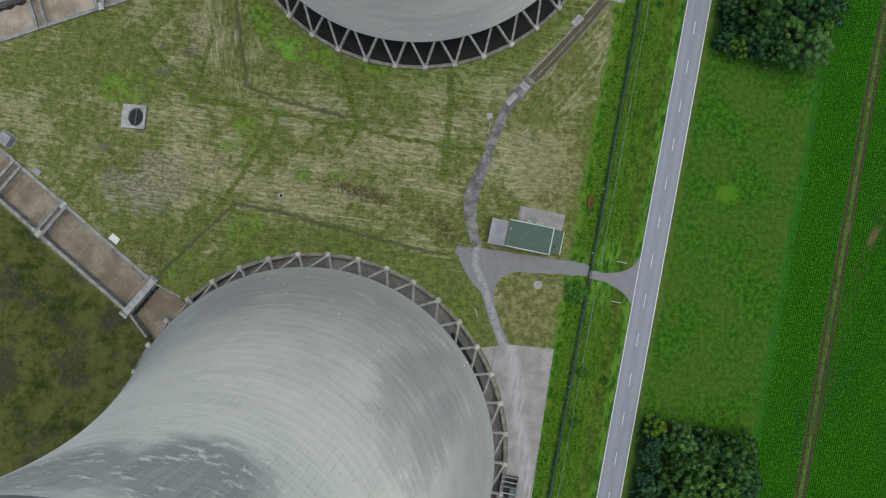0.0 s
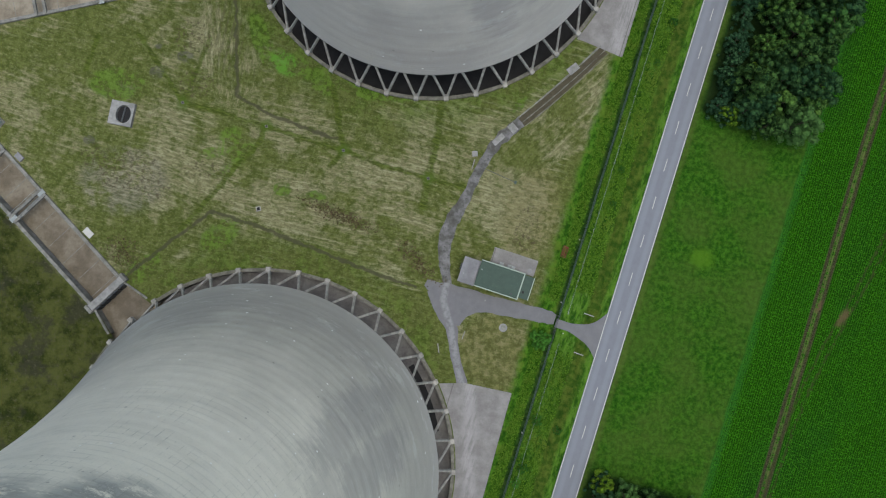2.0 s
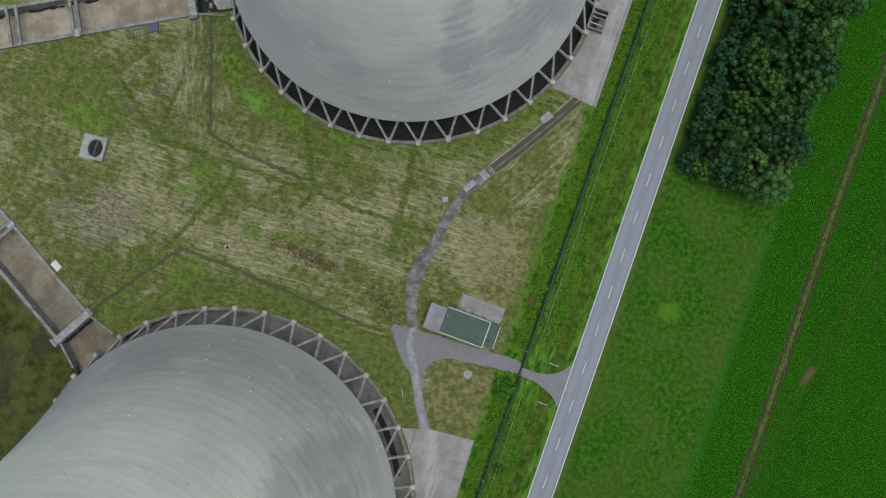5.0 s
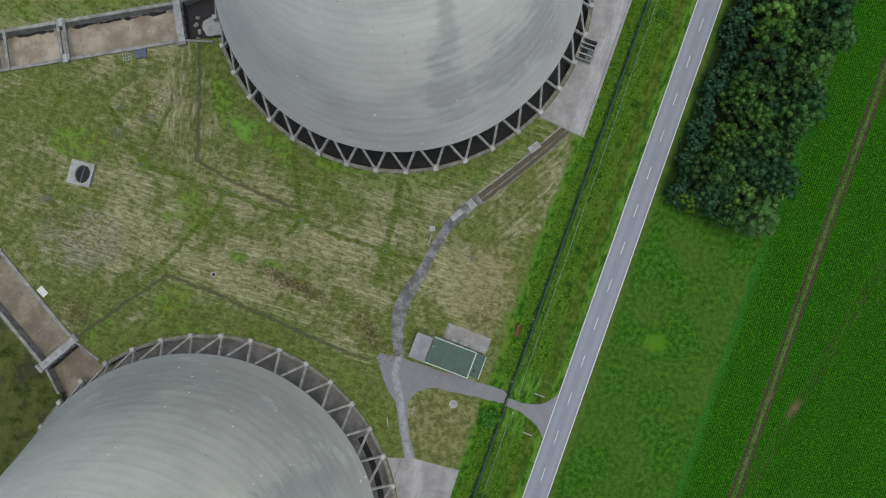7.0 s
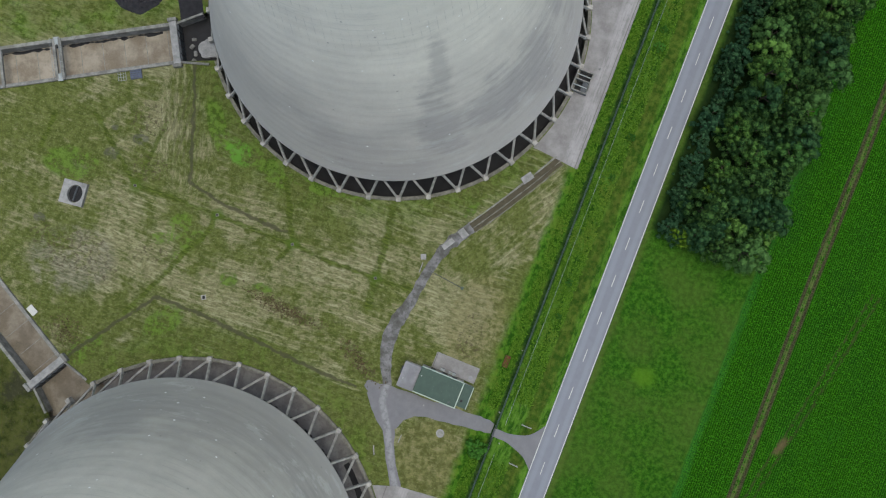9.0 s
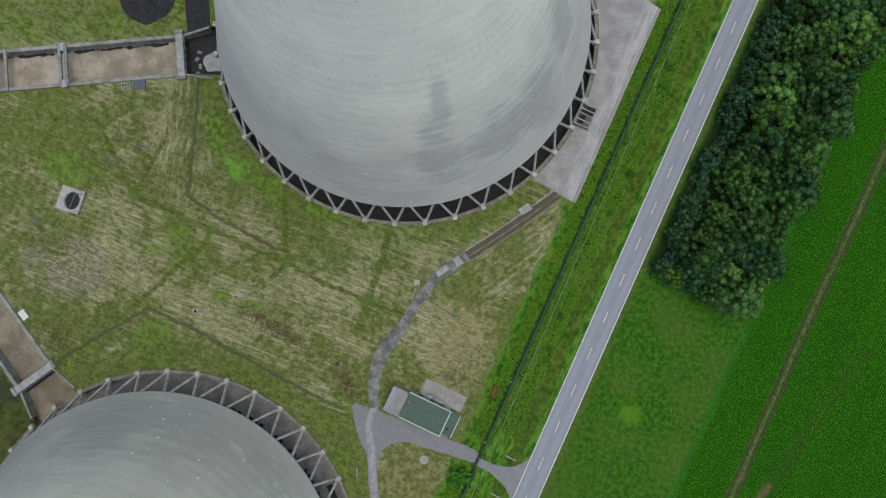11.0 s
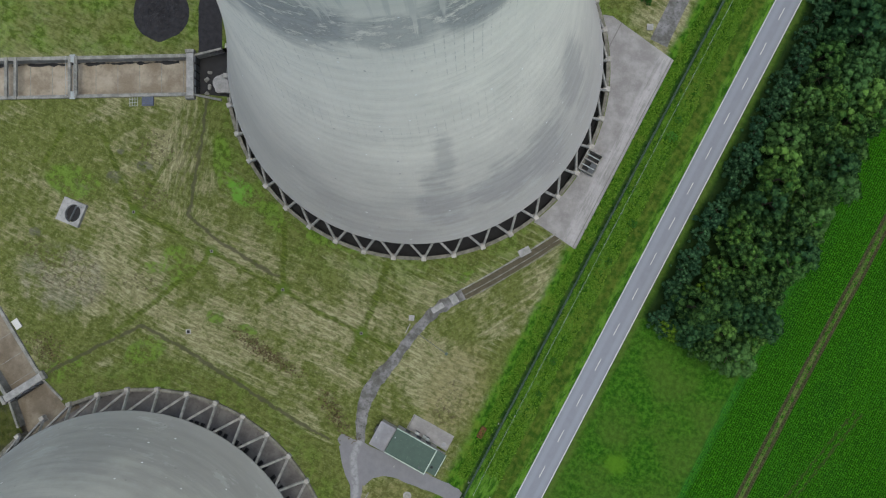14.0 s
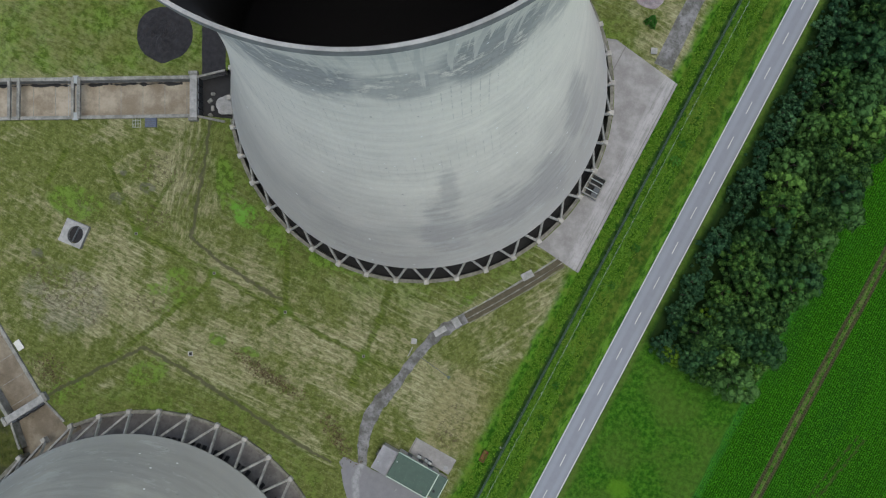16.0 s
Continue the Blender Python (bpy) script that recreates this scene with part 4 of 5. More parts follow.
# ---- outlet shaft in the grass ----
def outlet_shaft():
    o = thing("outlet_shaft", pose(-74.0, 35.2, 0, 0, 0, -5.0), "square pale concrete shaft with a round open well", "shaft")
    ring = bmesh.new()
    inner, square, low = [], [], []
    n = 40
    for i in range(n):
        a = 2 * math.pi * i / n
        c, k = math.cos(a), math.sin(a)
        q = 2.75 / max(abs(c), abs(k))
        inner.append([ring.verts.new((1.75 * c + 0.5, 2.1 * k - 0.1, z)) for z in (0.9, -2.0)])
        square.append([ring.verts.new((q * c, q * k, z)) for z in (0.9, -0.2)])
    for i in range(n):
        j = (i + 1) % n
        ring.faces.new((inner[i][0], square[i][0], square[j][0], inner[j][0]))
        ring.faces.new((square[i][0], square[i][1], square[j][1], square[j][0]))
        ring.faces.new((inner[i][1], inner[i][0], inner[j][0], inner[j][1]))
    bmesh.ops.recalc_face_normals(ring, faces=ring.faces)
    part("chamber", ring, PALE, o)
    # black disc above ground level; its colour stands in for the well's shaded depth
    part("well_dark", rod(bmesh.new(), (0.5, -0.1, 0.0), (0.5, -0.1, 0.16), 1.95, 40), SLUDGE_SHADE, o, "black disc standing for the dark depth of the well")
    part("well_pipe", rod(bmesh.new(), (0.2, -1.9, 0.3), (0.45, 1.8, 0.35), 0.2, 12), DARKSTEEL, o)
    bm = bmesh.new()
    for x0, y0 in ((1.5, 1.9), (2.0, 1.9)):
        rod(bm, (x0, y0, 0.9), (x0, y0, 2.1), 0.05)
    rod(bm, (1.5, 1.9, 2.1), (2.0, 1.9, 2.1), 0.05)
    part("ladder_rail", bm, STEEL, o)


outlet_shaft()


# ---- small concrete covers, boxes and pits ----
def cover_slab(x, y, w, d, turn, mat, label, h=0.35):
    c = thing("inspection_cover", pose(x, y, 0, 0, 0, turn), label, "cover")
    part("upstand", boxed(-w / 2, w / 2, -d / 2, d / 2, -0.1, h, 0.04), WALL, c)
    part("lid", boxed(-w / 2 - 0.08, w / 2 + 0.08, -d / 2 - 0.08, d / 2 + 0.08, h, h + 0.12, 0.03), mat, c)


cover_slab(-78.3, 6.9, 2.2, 1.4, -38, WHITE, "white concrete inspection cover beside the channel")
cover_slab(-96.7, 22.5, 1.9, 1.2, -38, GREYROOF, "grey concrete inspection cover beside the channel")
cover_slab(8.2, 35.1, 1.1, 1.1, 10, PALE, "small pale concrete cover in the grass")
manhole = thing("manhole", pose(19.1, -3.7, 0), "round worn concrete manhole ring in the grass", "manhole")
part("ring", arc_wall(0.55, 0.95, -0.1, 0.08, 0, 359.9, 32), PALE, manhole)
part("cover", rod(bmesh.new(), (0, 0, -0.1), (0, 0, 0.04), 0.55, 24), WALL, manhole)
cover_slab(40.9, 114.9, 1.3, 1.3, 15, PALE, "small pale concrete cover by the apron")
cover_slab(28.4, 57.1, 2.6, 1.5, 45, PALE, "pale concrete lid over the drain ditch", 0.25)
cover_slab(13.2, 39.0, 2.9, 1.1, 48, PALE, "pale broken concrete slab on the footpath", 0.06)
cover_slab(16.2, 42.0, 1.5, 2.0, 48, PALE, "pale concrete slab at the end of the footpath", 0.06)
for px, py in ((-39.9, 16.9), *PITS):
    d = thing("drain_pit", pose(px, py, 0, 0, 0, 20) @ Matrix.Scale(1.0 if py < 20 else 0.6, 4), "small square concrete drain pit set in the grass", "drain", "drain pits")
    for x0, x1, y0, y1 in ((-0.55, -0.35, -0.55, 0.55), (0.35, 0.55, -0.55, 0.55), (-0.35, 0.35, -0.55, -0.35), (-0.35, 0.35, 0.35, 0.55)):
        part("kerb", boxed(x0, x1, y0, y1, -0.1, 0.16, 0.02), PALE if py < 20 else KERB, d)
    part("pit_floor", boxed(-0.35, 0.35, -0.35, 0.35, -0.1, 0.03), SLUDGE_SHADE, d)

cab = thing("control_cabinet", pose(-103.6, 30.0, 0, 0, 0, -35), "large grey steel control cabinet on a concrete plinth", "cabinet")
part("plinth", boxed(-2.4, 1.8, -1.6, 1.6, -0.1, 0.25, 0.03), WALL, cab)
part("body", boxed(-1.0, 1.5, -1.2, 1.2, 0.25, 2.0, 0.04), STEEL, cab)
part("lid", boxed(-1.1, 1.6, -1.3, 1.3, 2.0, 2.12, 0.03), GREYROOF, cab)

grid = thing("steel_grating", pose(-68.4, 64.0, 0, 0, 0, 18), "open galvanised steel grating lying on the grass", "grating")
for i in range(4):
    part("bar", boxed(-0.9 + 0.6 * i - 0.04, -0.9 + 0.6 * i + 0.04, -1.2, 1.2, 0.0, 0.1), STEEL, grid)
for i in range(4):
    part("bar", boxed(-0.94, 0.94, -1.16 + 0.77 * i - 0.04, -1.16 + 0.77 * i + 0.04, 0.1, 0.16), STEEL, grid)
pan = thing("steel_hatch", pose(-65.2, 65.1, 0, 0, 0, 18), "dark blue steel hatch on a low frame", "hatch")
part("frame", boxed(-1.35, 1.35, -1.25, 1.25, -0.1, 0.35, 0.04), BLUE, pan)
for i in range(5):
    part("rib", boxed(-1.2, 1.2, -1.0 + 0.5 * i - 0.05, -1.0 + 0.5 * i + 0.05, 0.35, 0.41), DARKSTEEL, pan)

debris = thing("broken_slab", pose(-50.3, 74.2, -2.24, 0, 0, 15), "large broken pale concrete slab lying in the channel mouth", "rubble")
edge = [(r * math.cos(a), 0.95 * r * math.sin(a)) for a, r in ((2 * math.pi * i / 22, 2.6 + 0.9 * noise.noise((1.7 * math.cos(i * 0.2856), 1.7 * math.sin(i * 0.2856), 4.0))) for i in range(22))]
part("slab", slab(edge, 0.0, 0.75), PALE, debris)
for i, (x, y) in enumerate(((-3.4, 2.6), (-3.9, 0.9), (-3.3, -0.7), (-3.8, -2.4), (-2.6, -3.4))):
    chunk = boxed(-0.55 - 0.1 * (i % 3), 0.5, -0.4, 0.35 + 0.15 * (i % 2), 0.0, 0.4 + 0.1 * (i % 3), 0.12)
    part("chunk", chunk, WALL, debris, m=pose(x, y, 0.0, 6 * (i - 2), 5, 47 * i))


def mound(name, x, y, r, h, mat, label, lumps, stretch=1.0):
    bm = bmesh.new()
    n, rings = 64, 22
    grid = []
    for k in range(rings + 1):
        row = []
        for i in range(n):
            a = 2 * math.pi * i / n
            q = r * k / rings * (1 + 0.08 * noise.noise((math.cos(a) * 2, math.sin(a) * 2, r)))
            px, py = q * math.cos(a), q * math.sin(a) * stretch
            z = h * (1 - (k / rings) ** 2) + lumps * (1 - k / rings) ** 0.3 * noise.fractal((px * 0.5, py * 0.5, r), 0.6, 2.0, 5) if k < rings else -0.1
            row.append(bm.verts.new((px, py, max(z, 0.06) if k < rings else -0.1)))
        grid.append(row)
    for a, b in zip(grid, grid[1:]):
        for i in range(n):
            bm.faces.new((a[i], b[i], b[(i + 1) % n], a[(i + 1) % n]))
    bmesh.ops.remove_doubles(bm, verts=bm.verts, dist=0.001)
    return solid(name, bm, mat, label, "heap", "", pose(x, y, 0))


mound("ash_mound", -68.6, 85.6, 6.7, 0.5, ASH, "round heap of black ash and debris on grass", 0.5)
mound("rubble_heap", 36.3, 127.5, 3.6, 0.7, RUBBLE, "low heap of broken grey rubble on grass", 0.9)

skip = thing("rusty_trough", pose(31.0, 15.1, 0, 0, 0, 78), "rusty red steel trough standing in long grass", "trough")
part("base", boxed(-1.25, 1.25, -0.5, 0.5, 0.1, 0.2), RUST, skip)
for x0, x1, y0, y1 in ((-1.3, 1.3, -0.58, -0.48), (-1.3, 1.3, 0.48, 0.58), (-1.3, -1.2, -0.48, 0.48), (1.2, 1.3, -0.48, 0.48)):
    part("side", boxed(x0, x1, y0, y1, 0.05, 0.9, 0.02), RUST, skip)

# ---- drain ditch ----
drain = thing("drain_ditch", pose(0, 0, 0), "open drain ditch with concrete kerbs and dark silt", "ditch", "", "structure")
DITCH = [(18.0, 43.6), (23.7, 49.5), (29.8, 56.2), (35.0, 62.3)]
part("silt", ribbon([(x, y, 2.2) for x, y in DITCH], 0.035, 0.2, 0.2), plain("dark silt", (0.050, 0.044, 0.028), 0.9, 0.0, 0.6, 1.0), drain)
for side, k in ((-1, 0.2), (1, 0.34)):
    part("kerb", ribbon([(x - side * 0.95, y + side * 0.85, k) for x, y in DITCH], 0.18, 0.4, 0.16), KERB if side < 0 else WALL, drain)
part("pipe_run", ribbon([(x + 0.15, y - 0.1, 0.2) for x, y in DITCH], 0.1, 0.2, 0.2), KERB, drain)


# ---- fence, gate and posts ----
def fence(u, v0, v1, gap):
    f = thing("fence", pose(0, 0, 0), "dark green chain-link fence with steel posts along the site", "fence")
    post = mesh_of(rod(bmesh.new(), (0, 0, -0.2), (0, 0, 2.4), 0.06, 6), "post", WIRE)
    v = v0
    while v <= v1:
        if not gap[0] < v < gap[1]:
            part("post", post, WIRE, f, m=Matrix.Translation(place(u, v)))
        v += 3.0
    for a, b in ((v0, gap[0]), (gap[1], v1)):
        for z in (0.15, 0.8, 1.5, 2.0, 2.3, 2.4):
            part("wire", rod(bmesh.new(), place(u, a, z), place(u, b, z), 0.022, 4), WIRE, f)
        bm = bmesh.new()
        v = a
        while v < b:
            for w in (-1, 1):
                p, q = place(u, v, 0.1 if w > 0 else 2.3), place(u, min(v + 2.2, b), 2.3 if w > 0 else 0.1)
                d = Vector((COS, -SIN, 0)) * 0.012
                bm.faces.new([bm.verts.new(c) for c in (p - d, p + d, q + d, q - d)])
            v += 0.5
        part("mesh_infill", bm, WIRE, f, "thin chain-link mesh")
    return f


fence(-13.25, -62.0, 178.0, (-7.0, -2.2))
low = thing("wire_fence", pose(0, 0, 0), "low galvanised wire fence on thin posts in the verge", "fence")
thin = mesh_of(rod(bmesh.new(), (0, 0, -0.2), (0, 0, 1.3), 0.05, 6), "post", STEEL)
for a, b in ((-62.0, -8.0), (-1.0, 178.0)):
    for k in range(int((b - a) / 4) + 1):
        part("post", thin, STEEL, low, m=Matrix.Translation(place(-11.4, a + 4 * k)))
    for z in (0.5, 0.9, 1.25):
        part("wire", rod(bmesh.new(), place(-11.4, a, z), place(-11.4, b, z), 0.012, 5), STEEL, low)
g = thing("site_gate", Matrix.Translation(place(-13.25, -4.6)) @ Matrix.Rotation(math.atan2(COS, SIN), 4, "Z"), "dark steel double gate across the site drive, closed", "gate")
for side in (-1, 1):
    part("gate_post", boxed(side * 2.45 - 0.1, side * 2.45 + 0.1, -0.1, 0.1, -0.1, 2.5, 0.02), DARKSTEEL, g)
    leaf = part("gate_leaf", boxed(min(0.05 * side, 2.3 * side), max(0.05 * side, 2.3 * side), -0.03, 0.03, 2.1, 2.2), DARKSTEEL, g)
    for i in range(12):
        x0 = side * (0.1 + 0.19 * i)
        part("gate_bar", boxed(x0 - 0.02, x0 + 0.02, -0.02, 0.02, 0.1, 2.1), DARKSTEEL, leaf)
    part("gate_rail", boxed(min(0.05 * side, 2.3 * side), max(0.05 * side, 2.3 * side), -0.03, 0.03, 0.15, 0.25), DARKSTEEL, leaf)


def post_thing(x, y, h, mat, label, head):
    p = thing("marker_post", pose(x, y, 0), label, "post", "marker posts")
    part("shaft", rod(bmesh.new(), (0, 0, -0.1), (0, 0, h), 0.05, 8), mat, p)
    part("cap", boxed(-head, head, -head, head, h, h + 0.12, 0.02), PALE, p)


for x, y in ((31.4, 3.6), (25.9, -26.6), (32.6, -3.3), (40.3, 84.6), (39.2, 66.0), (34.0, 18.2), (14.3, 2.0)):
    post_thing(x, y, 1.0, PALE, "short white marker post standing in grass", 0.14)


def rail_thing(x, y, turn, w):
    r = thing("barrier_rail", pose(x, y, 0, 0, 0, turn), "low pale wooden barrier rail on two posts", "barrier", "barrier rails")
    for s in (-0.4, 0.4):
        part("post", boxed(s * w - 0.07, s * w + 0.07, -0.07, 0.07, -0.1, 0.7, 0.02), WALL, r)
    part("rail", boxed(-w / 2, w / 2, -0.1, 0.1, 0.7, 0.86, 0.02), PALE, r)


rail_thing(38.0, 1.5, -12, 2.4)
rail_thing(36.6, -7.5, -14, 2.3)
rail_thing(10.3, -6.4, 76, 1.9)
rail_thing(5.0, -10.0, 104, 2.2)
rail_thing(8.1, 32.6, 80, 2.4)
pole = thing("fallen_pole", pose(13.9, 31.0, 0.1, 0, 0, -18), "thin dark steel pole lying in the grass", "pole")
part("shaft", rod(bmesh.new(), (-3.6, 0, 0.05), (4.6, 0, 0.1), 0.07, 8), DARKSTEEL, pole)
part("base_plate", boxed(4.2, 4.8, -0.35, 0.35, -0.1, 0.12, 0.02), WIRE, pole)


# ---- trees ----
def crown_mesh(name, material, r, h, base, lobes, leaves, size, seed):
    """A crown of leafy lobes over a domed outline, each a dark core with leaves over it, and deep gaps between."""
    rng = np.random.default_rng(seed)
    spots = np.zeros((0, 3))
    for a, q, dip in zip(rng.uniform(0, 2 * math.pi, 2500), np.sqrt(rng.uniform(0, 1, 2500)), np.abs(rng.normal(0, 0.13, 2500))):
        if len(spots) >= lobes:
            break
        lean = 1 + 0.18 * math.sin(3 * a + seed) + 0.12 * math.sin(5 * a + 2 * seed)
        z = base + (h - base) * ((1 - q ** 2.4) ** 0.7 - dip)
        c = np.array([r * q * lean * math.cos(a), r * q * lean * math.sin(a), max(z, base * 0.7)])
        if not len(spots) or ((((spots - c) * (1, 1, 0.5)) ** 2).sum(1) > (0.25 * r) ** 2).all():
            spots = np.vstack([spots, c])
    k, n = len(spots), len(spots) * leaves
    big = r * rng.uniform(0.12, 0.32, k)

    def unit(v):
        return v / np.linalg.norm(v, axis=1, keepdims=True)

    d = unit(rng.normal(0, 1, (n, 3)))
    d[:, 2] = np.abs(d[:, 2]) * 1.05 - 0.3
    # leaves gather in small tufts on each lobe
    tuft = unit(rng.normal(0, 1, (9, 3)))
    lift = (np.maximum(d @ tuft.T, 0) ** 6).max(1, keepdims=True)
    spread = np.repeat(np.stack([np.ones(k), np.ones(k), rng.uniform(0.7, 1.1, k)], 1) * big[:, None], leaves, 0)
    p = np.repeat(spots, leaves, 0) + d * spread * (0.74 + 0.36 * lift + rng.uniform(-0.08, 0.16, (n, 1)))
    nrm = unit(d + rng.normal(0, 0.34, (n, 3)))
    t = unit(np.cross(nrm, rng.normal(0, 1, (n, 3))))
    b = np.cross(nrm, t)
    w = size * rng.uniform(0.6, 1.35, (n, 1))
    quad = np.stack([p - t * w, p + b * w * 0.6, p + t * w, p - b * w * 0.6], 1)
    ball = bmesh.new()
    bmesh.ops.create_icosphere(ball, subdivisions=1, radius=1.0)
    shape, tris = np.array([v.co[:] for v in ball.verts]), np.array([[v.index for v in f.verts] for f in ball.faces])
    ball.free()
    core = (shape[None] * big[:, None, None] * 0.66 + spots[:, None]).reshape(-1, 3)
    core_faces = (tris[None] + (np.arange(k) * len(shape))[:, None, None]).reshape(-1, 3) + 4 * n
    me = bpy.data.meshes.new(name)
    me.from_pydata(np.concatenate([quad.reshape(-1, 3), core]).tolist(), [], np.arange(4 * n).reshape(n, 4).tolist() + core_faces.tolist())
    me.materials.append(material)
    return me


def trunk_mesh(h, r):
    bm = bmesh.new()
    made = bmesh.ops.create_cone(bm, cap_ends=True, segments=8, radius1=r, radius2=r * 0.35, depth=h)["verts"]
    bmesh.ops.translate(bm, vec=(0, 0, h / 2 - 0.15), verts=made)
    for i in range(5):
        a = i * 2.4
        z = h * (0.4 + 0.1 * i)
        rod(bm, (0, 0, z), (math.cos(a) * h * 0.22, math.sin(a) * h * 0.22, z + h * 0.2), r * 0.28, 5)
    return mesh_of(bm, "trunk", BARK)


def tree_kind(label, material, r, h, base, clumps, leaves, size, seed, category="tree", name="broadleaf_tree"):
    t = thing(name, pose(0, 0, 0), label, category)
    part("trunk", trunk_mesh(h * 0.75, 0.03 * h), BARK, t)
    part("crown", crown_mesh("crown", material, r, h, base, clumps, leaves, size, seed), material, t)
    return t


TREES = [tree_kind("dark green broadleaf tree in a dense wood", LEAF, 3.7, 11.0, 3.0, 44, 95, 0.25, k) for k in range(6)]
TREES += [tree_kind("light green broadleaf tree in a dense wood", FRESH, 3.5, 11.0, 3.0, 40, 80, 0.24, 60 + k) for k in range(2)]
TREES += [tree_kind("yellow-green broadleaf tree in a dense wood", GOLD, 2.3, 7.0, 2.0, 30, 70, 0.20, 11)]
SHRUBS = [tree_kind("low green shrub at the edge of the wood", BLUISH, 2.2, 5.2, 0.6, 26, 70, 0.19, 20 + k, "shrub", "shrub") for k in range(3)]
BUSHES = [tree_kind("round bright green bush in grass", SHRUB, 1.8, 3.0, 0.3, 36, 70, 0.15, 31, "bush", "bush")]
SMALL = [tree_kind("small dark shrub in the long verge grass", SHRUB, 0.9, 1.3, 0.1, 16, 26, 0.14, 41, "shrub", "shrub")]
rng = np.random.default_rng(5)
used = set()


def plant(kinds, x, y, scale, group=""):
    ob = kinds[int(rng.integers(len(kinds)))]
    m = pose(x, y, 0, 0, 0, rng.uniform(0, 360))
    if ob.name not in used:
        used.add(ob.name)
        ob.matrix_basis = m @ Matrix.Scale(scale, 4)
        copy = ob
    else:
        copy = copy_thing(ob, m)
        copy.scale = (scale, scale, scale * rng.uniform(0.9, 1.1))
    if group:
        copy["group"] = group


def wood(v0, v1, group):
    spots = []
    for u0, u1, gap, kinds, lo, hi in ((11.6, 26.4, 4.6, TREES[:8], 0.75, 1.2), (6.0, 8.4, 3.0, SHRUBS, 0.75, 1.2)):
        tries = 0
        area = int((u1 - u0 + 2) * (v1 - v0) / (gap * gap) * 1.25)
        while area > 0 and tries < 6000:
            tries += 1
            u, v = rng.uniform(u0, u1), rng.uniform(v0, v1)
            if any((u - a) ** 2 + (v - b) ** 2 < (0.78 * gap) ** 2 for a, b in spots):
                continue
            spots.append((u, v))
            area -= 1
            p = place(u, v)
            plant(kinds, p.x, p.y, rng.uniform(lo, hi), group)


wood(52.2, 158.0, "trees of the northern wood")
wood(-64.0, -34.0, "trees of the southern wood")
for u, v in ((9.6, 52.6), (13.0, 64.0), (20.0, 90.0), (6.0, -34.0)):
    p = place(u, v)
    plant(TREES[8:], p.x, p.y, rng.uniform(0.7, 1.0), "trees of the northern wood")
plant(BUSHES, 27.8, -5.3, 1.15)
plant(BUSHES, 38.3, 121.0, 0.7)
for u, v, k in ((-9.0, 92.0, 1.3), (-9.6, 96.0, 1.0), (-8.6, 60.0, 0.9), (-9.2, 34.0, 0.9), (-8.9, 26.0, 0.8), (-11.2, -26.0, 1.4), (-10.9, -37.5, 1.3), (-11.3, -41.0, 1.2), (-6.0, -27.0, 1.1), (-8.0, 70.0, 1.1)):
    p = place(u, v)
    plant(SMALL, p.x, p.y, k, "shrubs of the verge")


# ---- long grass and crop plants ----
def sprouts(name, spots, blades, size, height, material, label, seed):
    """Small upright leaves round each spot, joined into one mesh."""
    rng = np.random.default_rng(seed)
    n = len(spots) * blades
    c = np.repeat(np.asarray(spots, float), blades, 0)
    a = rng.uniform(0, 2 * np.pi, n)
    out = np.stack([np.cos(a), np.sin(a), np.zeros(n)], 1)
    side = np.stack([-np.sin(a), np.cos(a), np.zeros(n)], 1)
    k = (size * rng.uniform(0.6, 1.3, n))[:, None]
    h = (height * rng.uniform(0.5, 1.2, n))[:, None] * np.array([0, 0, 1.0])
    base = np.concatenate([c + rng.normal(0, 0.06, (n, 2)), np.full((n, 1), 0.02)], 1)
    quad = np.stack([base, base + out * k * 0.55 + side * k * 0.4 + h, base + out * k * 1.15 + h * 0.75, base + out * k * 0.55 - side * k * 0.4 + h], 1)
    me = bpy.data.meshes.new(name)
    me.from_pydata(quad.reshape(-1, 3).tolist(), [], np.arange(4 * n).reshape(n, 4).tolist())
    me.materials.append(material)
    return tagged(new(name, me), label, "plants", "", "stuff")


def blade_material(name, dark, light, far):
    s = Shade(name)
    i, patch = s.island(), s.noise(s.pos, 0.12, 4, 0.6)
    c = s.mix(s.step(i, 0.1, 0.95), dark, light)
    c = s.mix(s.mul(s.step(patch, 0.5, 0.7), 0.5), c, far)
    return s.finish(c, 0.8, gloss=0.03)


def scatter(u0, u1, v0, v1, count, seed, keep):
    rng = np.random.default_rng(seed)
    u, v = rng.uniform(u0, u1, count), rng.uniform(v0, v1, count)
    ok = keep(u, v)
    u, v = u[ok], v[ok]
    return np.stack([ROAD_X + u * COS + v * SIN, -u * SIN + v * COS], 1)


def off_drive(u, v):
    return ~((u > -13.6) & (v > -9.5) & (v < 4.5)) & ~((u < -13) & (v > -8) & (v < 1.2))


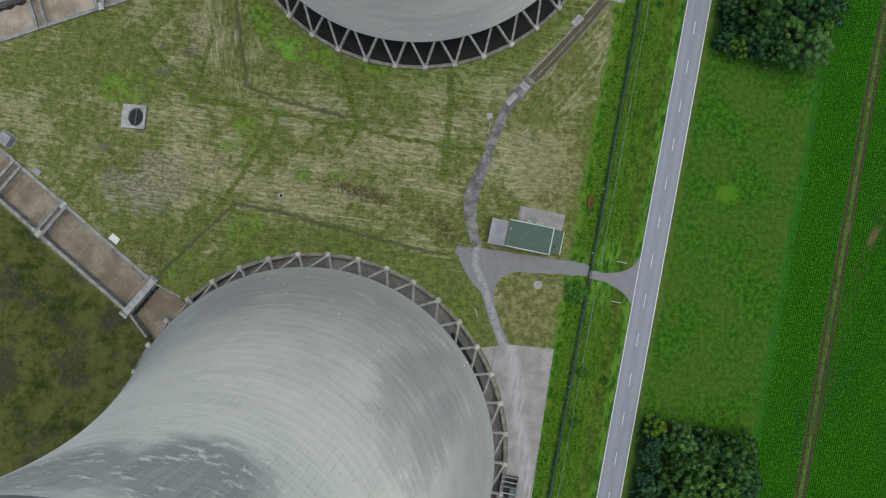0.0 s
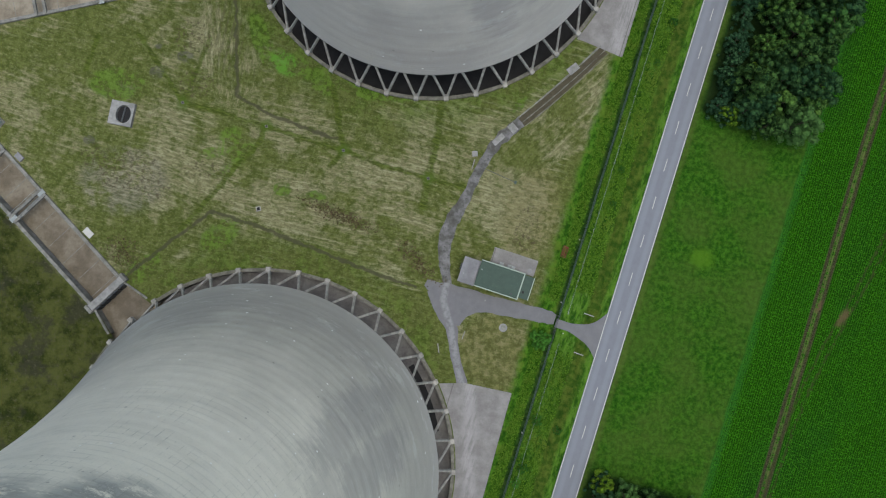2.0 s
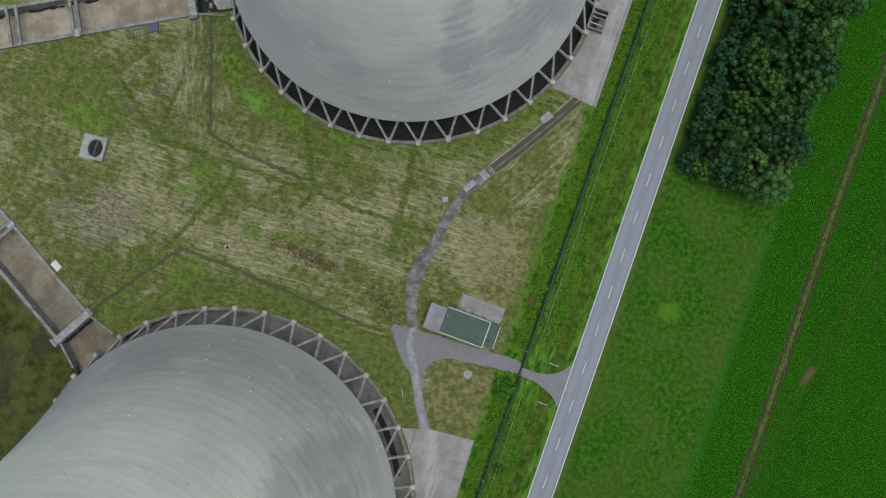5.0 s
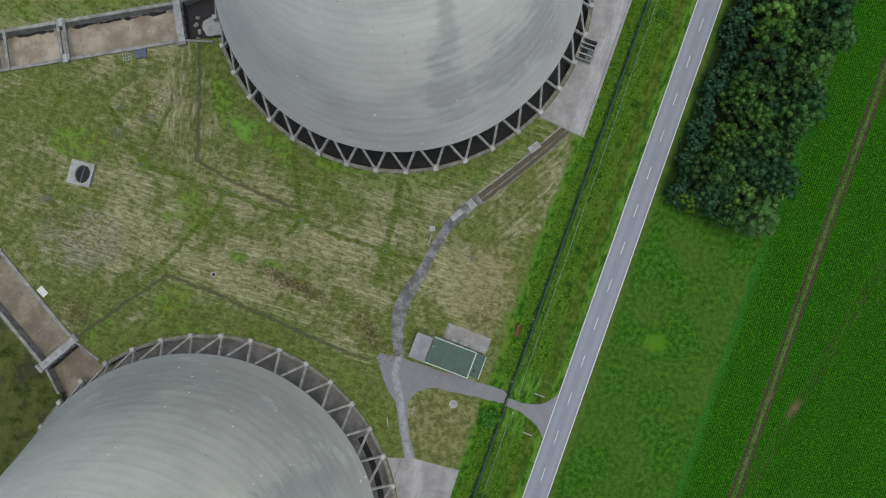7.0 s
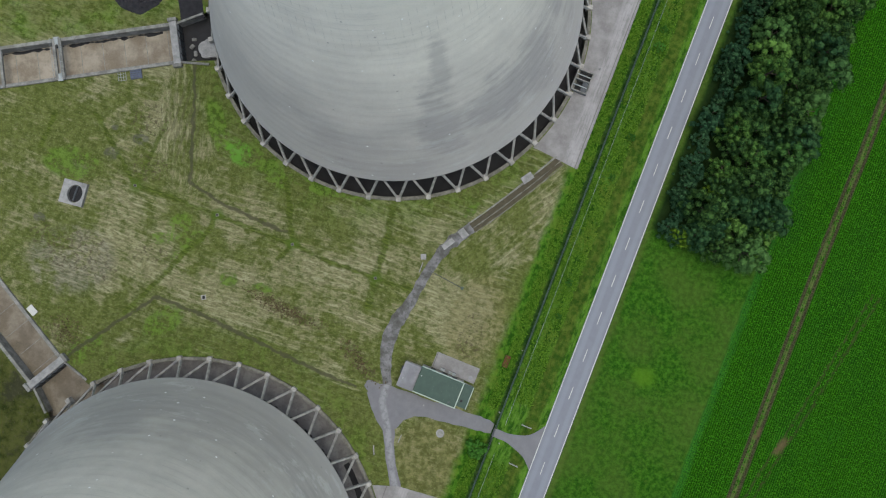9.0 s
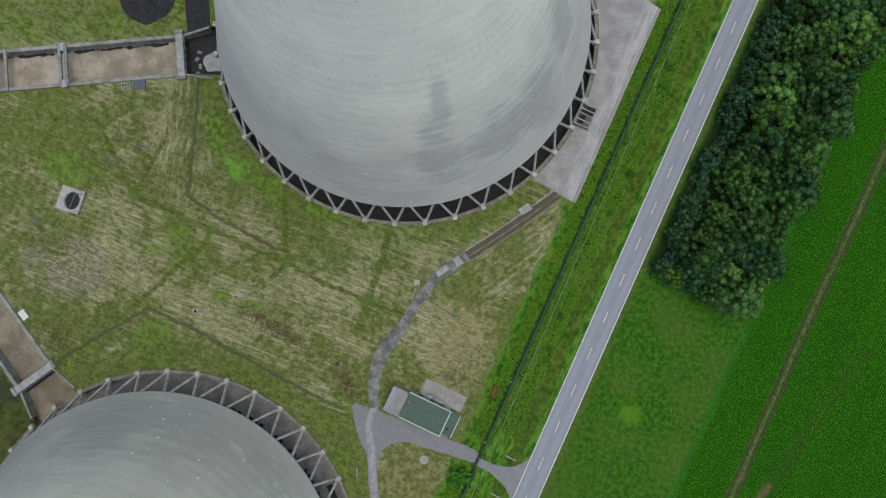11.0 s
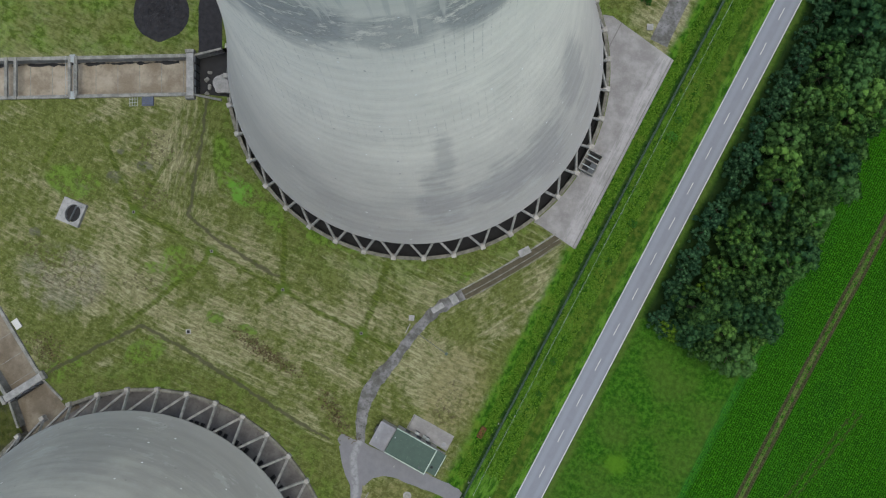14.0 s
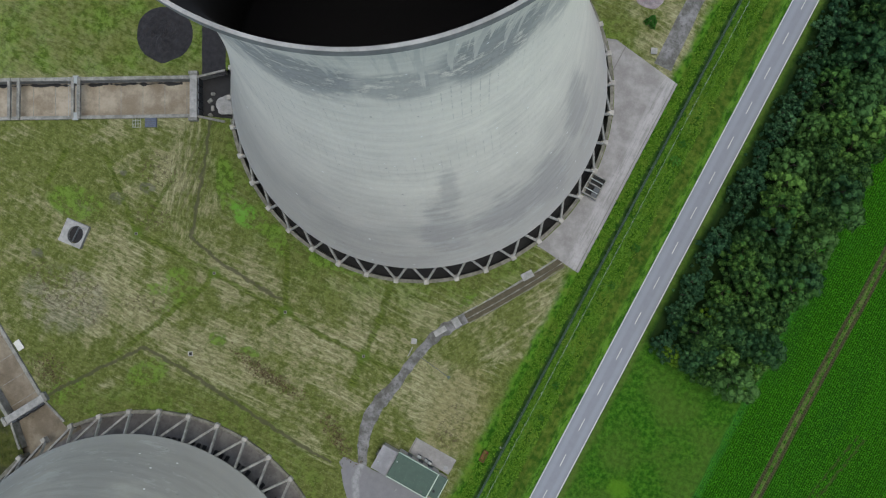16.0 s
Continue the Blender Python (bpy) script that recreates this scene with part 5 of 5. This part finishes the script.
VERGE = blade_material("verge blades", (0.024, 0.066, 0.004), (0.075, 0.145, 0.014), (0.095, 0.125, 0.02))
sprouts("long_grass", np.concatenate([scatter(-16.6, -14.2, -62, 150, 4000, 1, off_drive), scatter(-12.6, -7.4, -62, 150, 7000, 2, off_drive)]), 4, 0.30, 0.3, VERGE, "long green verge grass and weeds", 3)
CROP = blade_material("crop leaves", (0.009, 0.040, 0.002), (0.038, 0.140, 0.007), (0.018, 0.082, 0.008))
rows_u, rows_v = np.meshgrid(np.arange(29.8, 78.0, 0.52), np.arange(-62.0, 140.0, 0.60))
rng = np.random.default_rng(9)
u, v = rows_u.ravel() + rng.normal(0, 0.05, rows_u.size), rows_v.ravel() + rng.uniform(-0.22, 0.22, rows_u.size)
bare = (np.abs(np.abs(u - 41.95 - 0.8 * np.clip((v - 50) / 45, 0, 1)) - 0.85) < 0.62) | (np.hypot(u - 47.5, (v - 17.5) * 0.45) < 1.5)
thin = rng.uniform(0, 1, u.size) < 0.06
faint = np.interp(v, [-30, -14, -2, 8, 16.4, 27, 39, 56], [42.1, 42.7, 43.7, 45.4, 47.3, 49.8, 52.1, 55.6])
bare |= (np.minimum(np.abs(u - faint), np.abs(u - faint - 1.7)) < 0.32) & (rng.uniform(0, 1, u.size) < 0.8)
u, v = u[~bare & ~thin], v[~bare & ~thin]
sprouts("crop_plants", np.stack([ROAD_X + u * COS + v * SIN, -u * SIN + v * COS], 1), 4, 0.27, 0.22, CROP, "rows of low leafy green crop plants", 4)


# ---- dead weeds in the mown grass ----
DEAD = blade_material("dead brown weeds", (0.030, 0.022, 0.012), (0.095, 0.072, 0.040), (0.050, 0.046, 0.020))
rng = np.random.default_rng(12)
spots = []
for cx, cy, rx, ry, turn, count in ((-21.5, 17.6, 11, 1.9, -17, 300), (-2.0, 9.0, 7.5, 2.2, -42, 170), (-70, 3.5, 5.5, 4.0, -45, 120)):
    c, k = math.cos(radians(turn)), math.sin(radians(turn))
    a, b = np.clip(rng.normal(0, 0.42, (2, count)), -1, 1) * np.array([[rx], [ry]])
    spots.append(np.stack([cx + a * c - b * k, cy + a * k + b * c], 1))
sprouts("dead_weeds", np.concatenate(spots), 4, 0.20, 0.16, DEAD, "dry brown dead weeds in mown grass", 13)
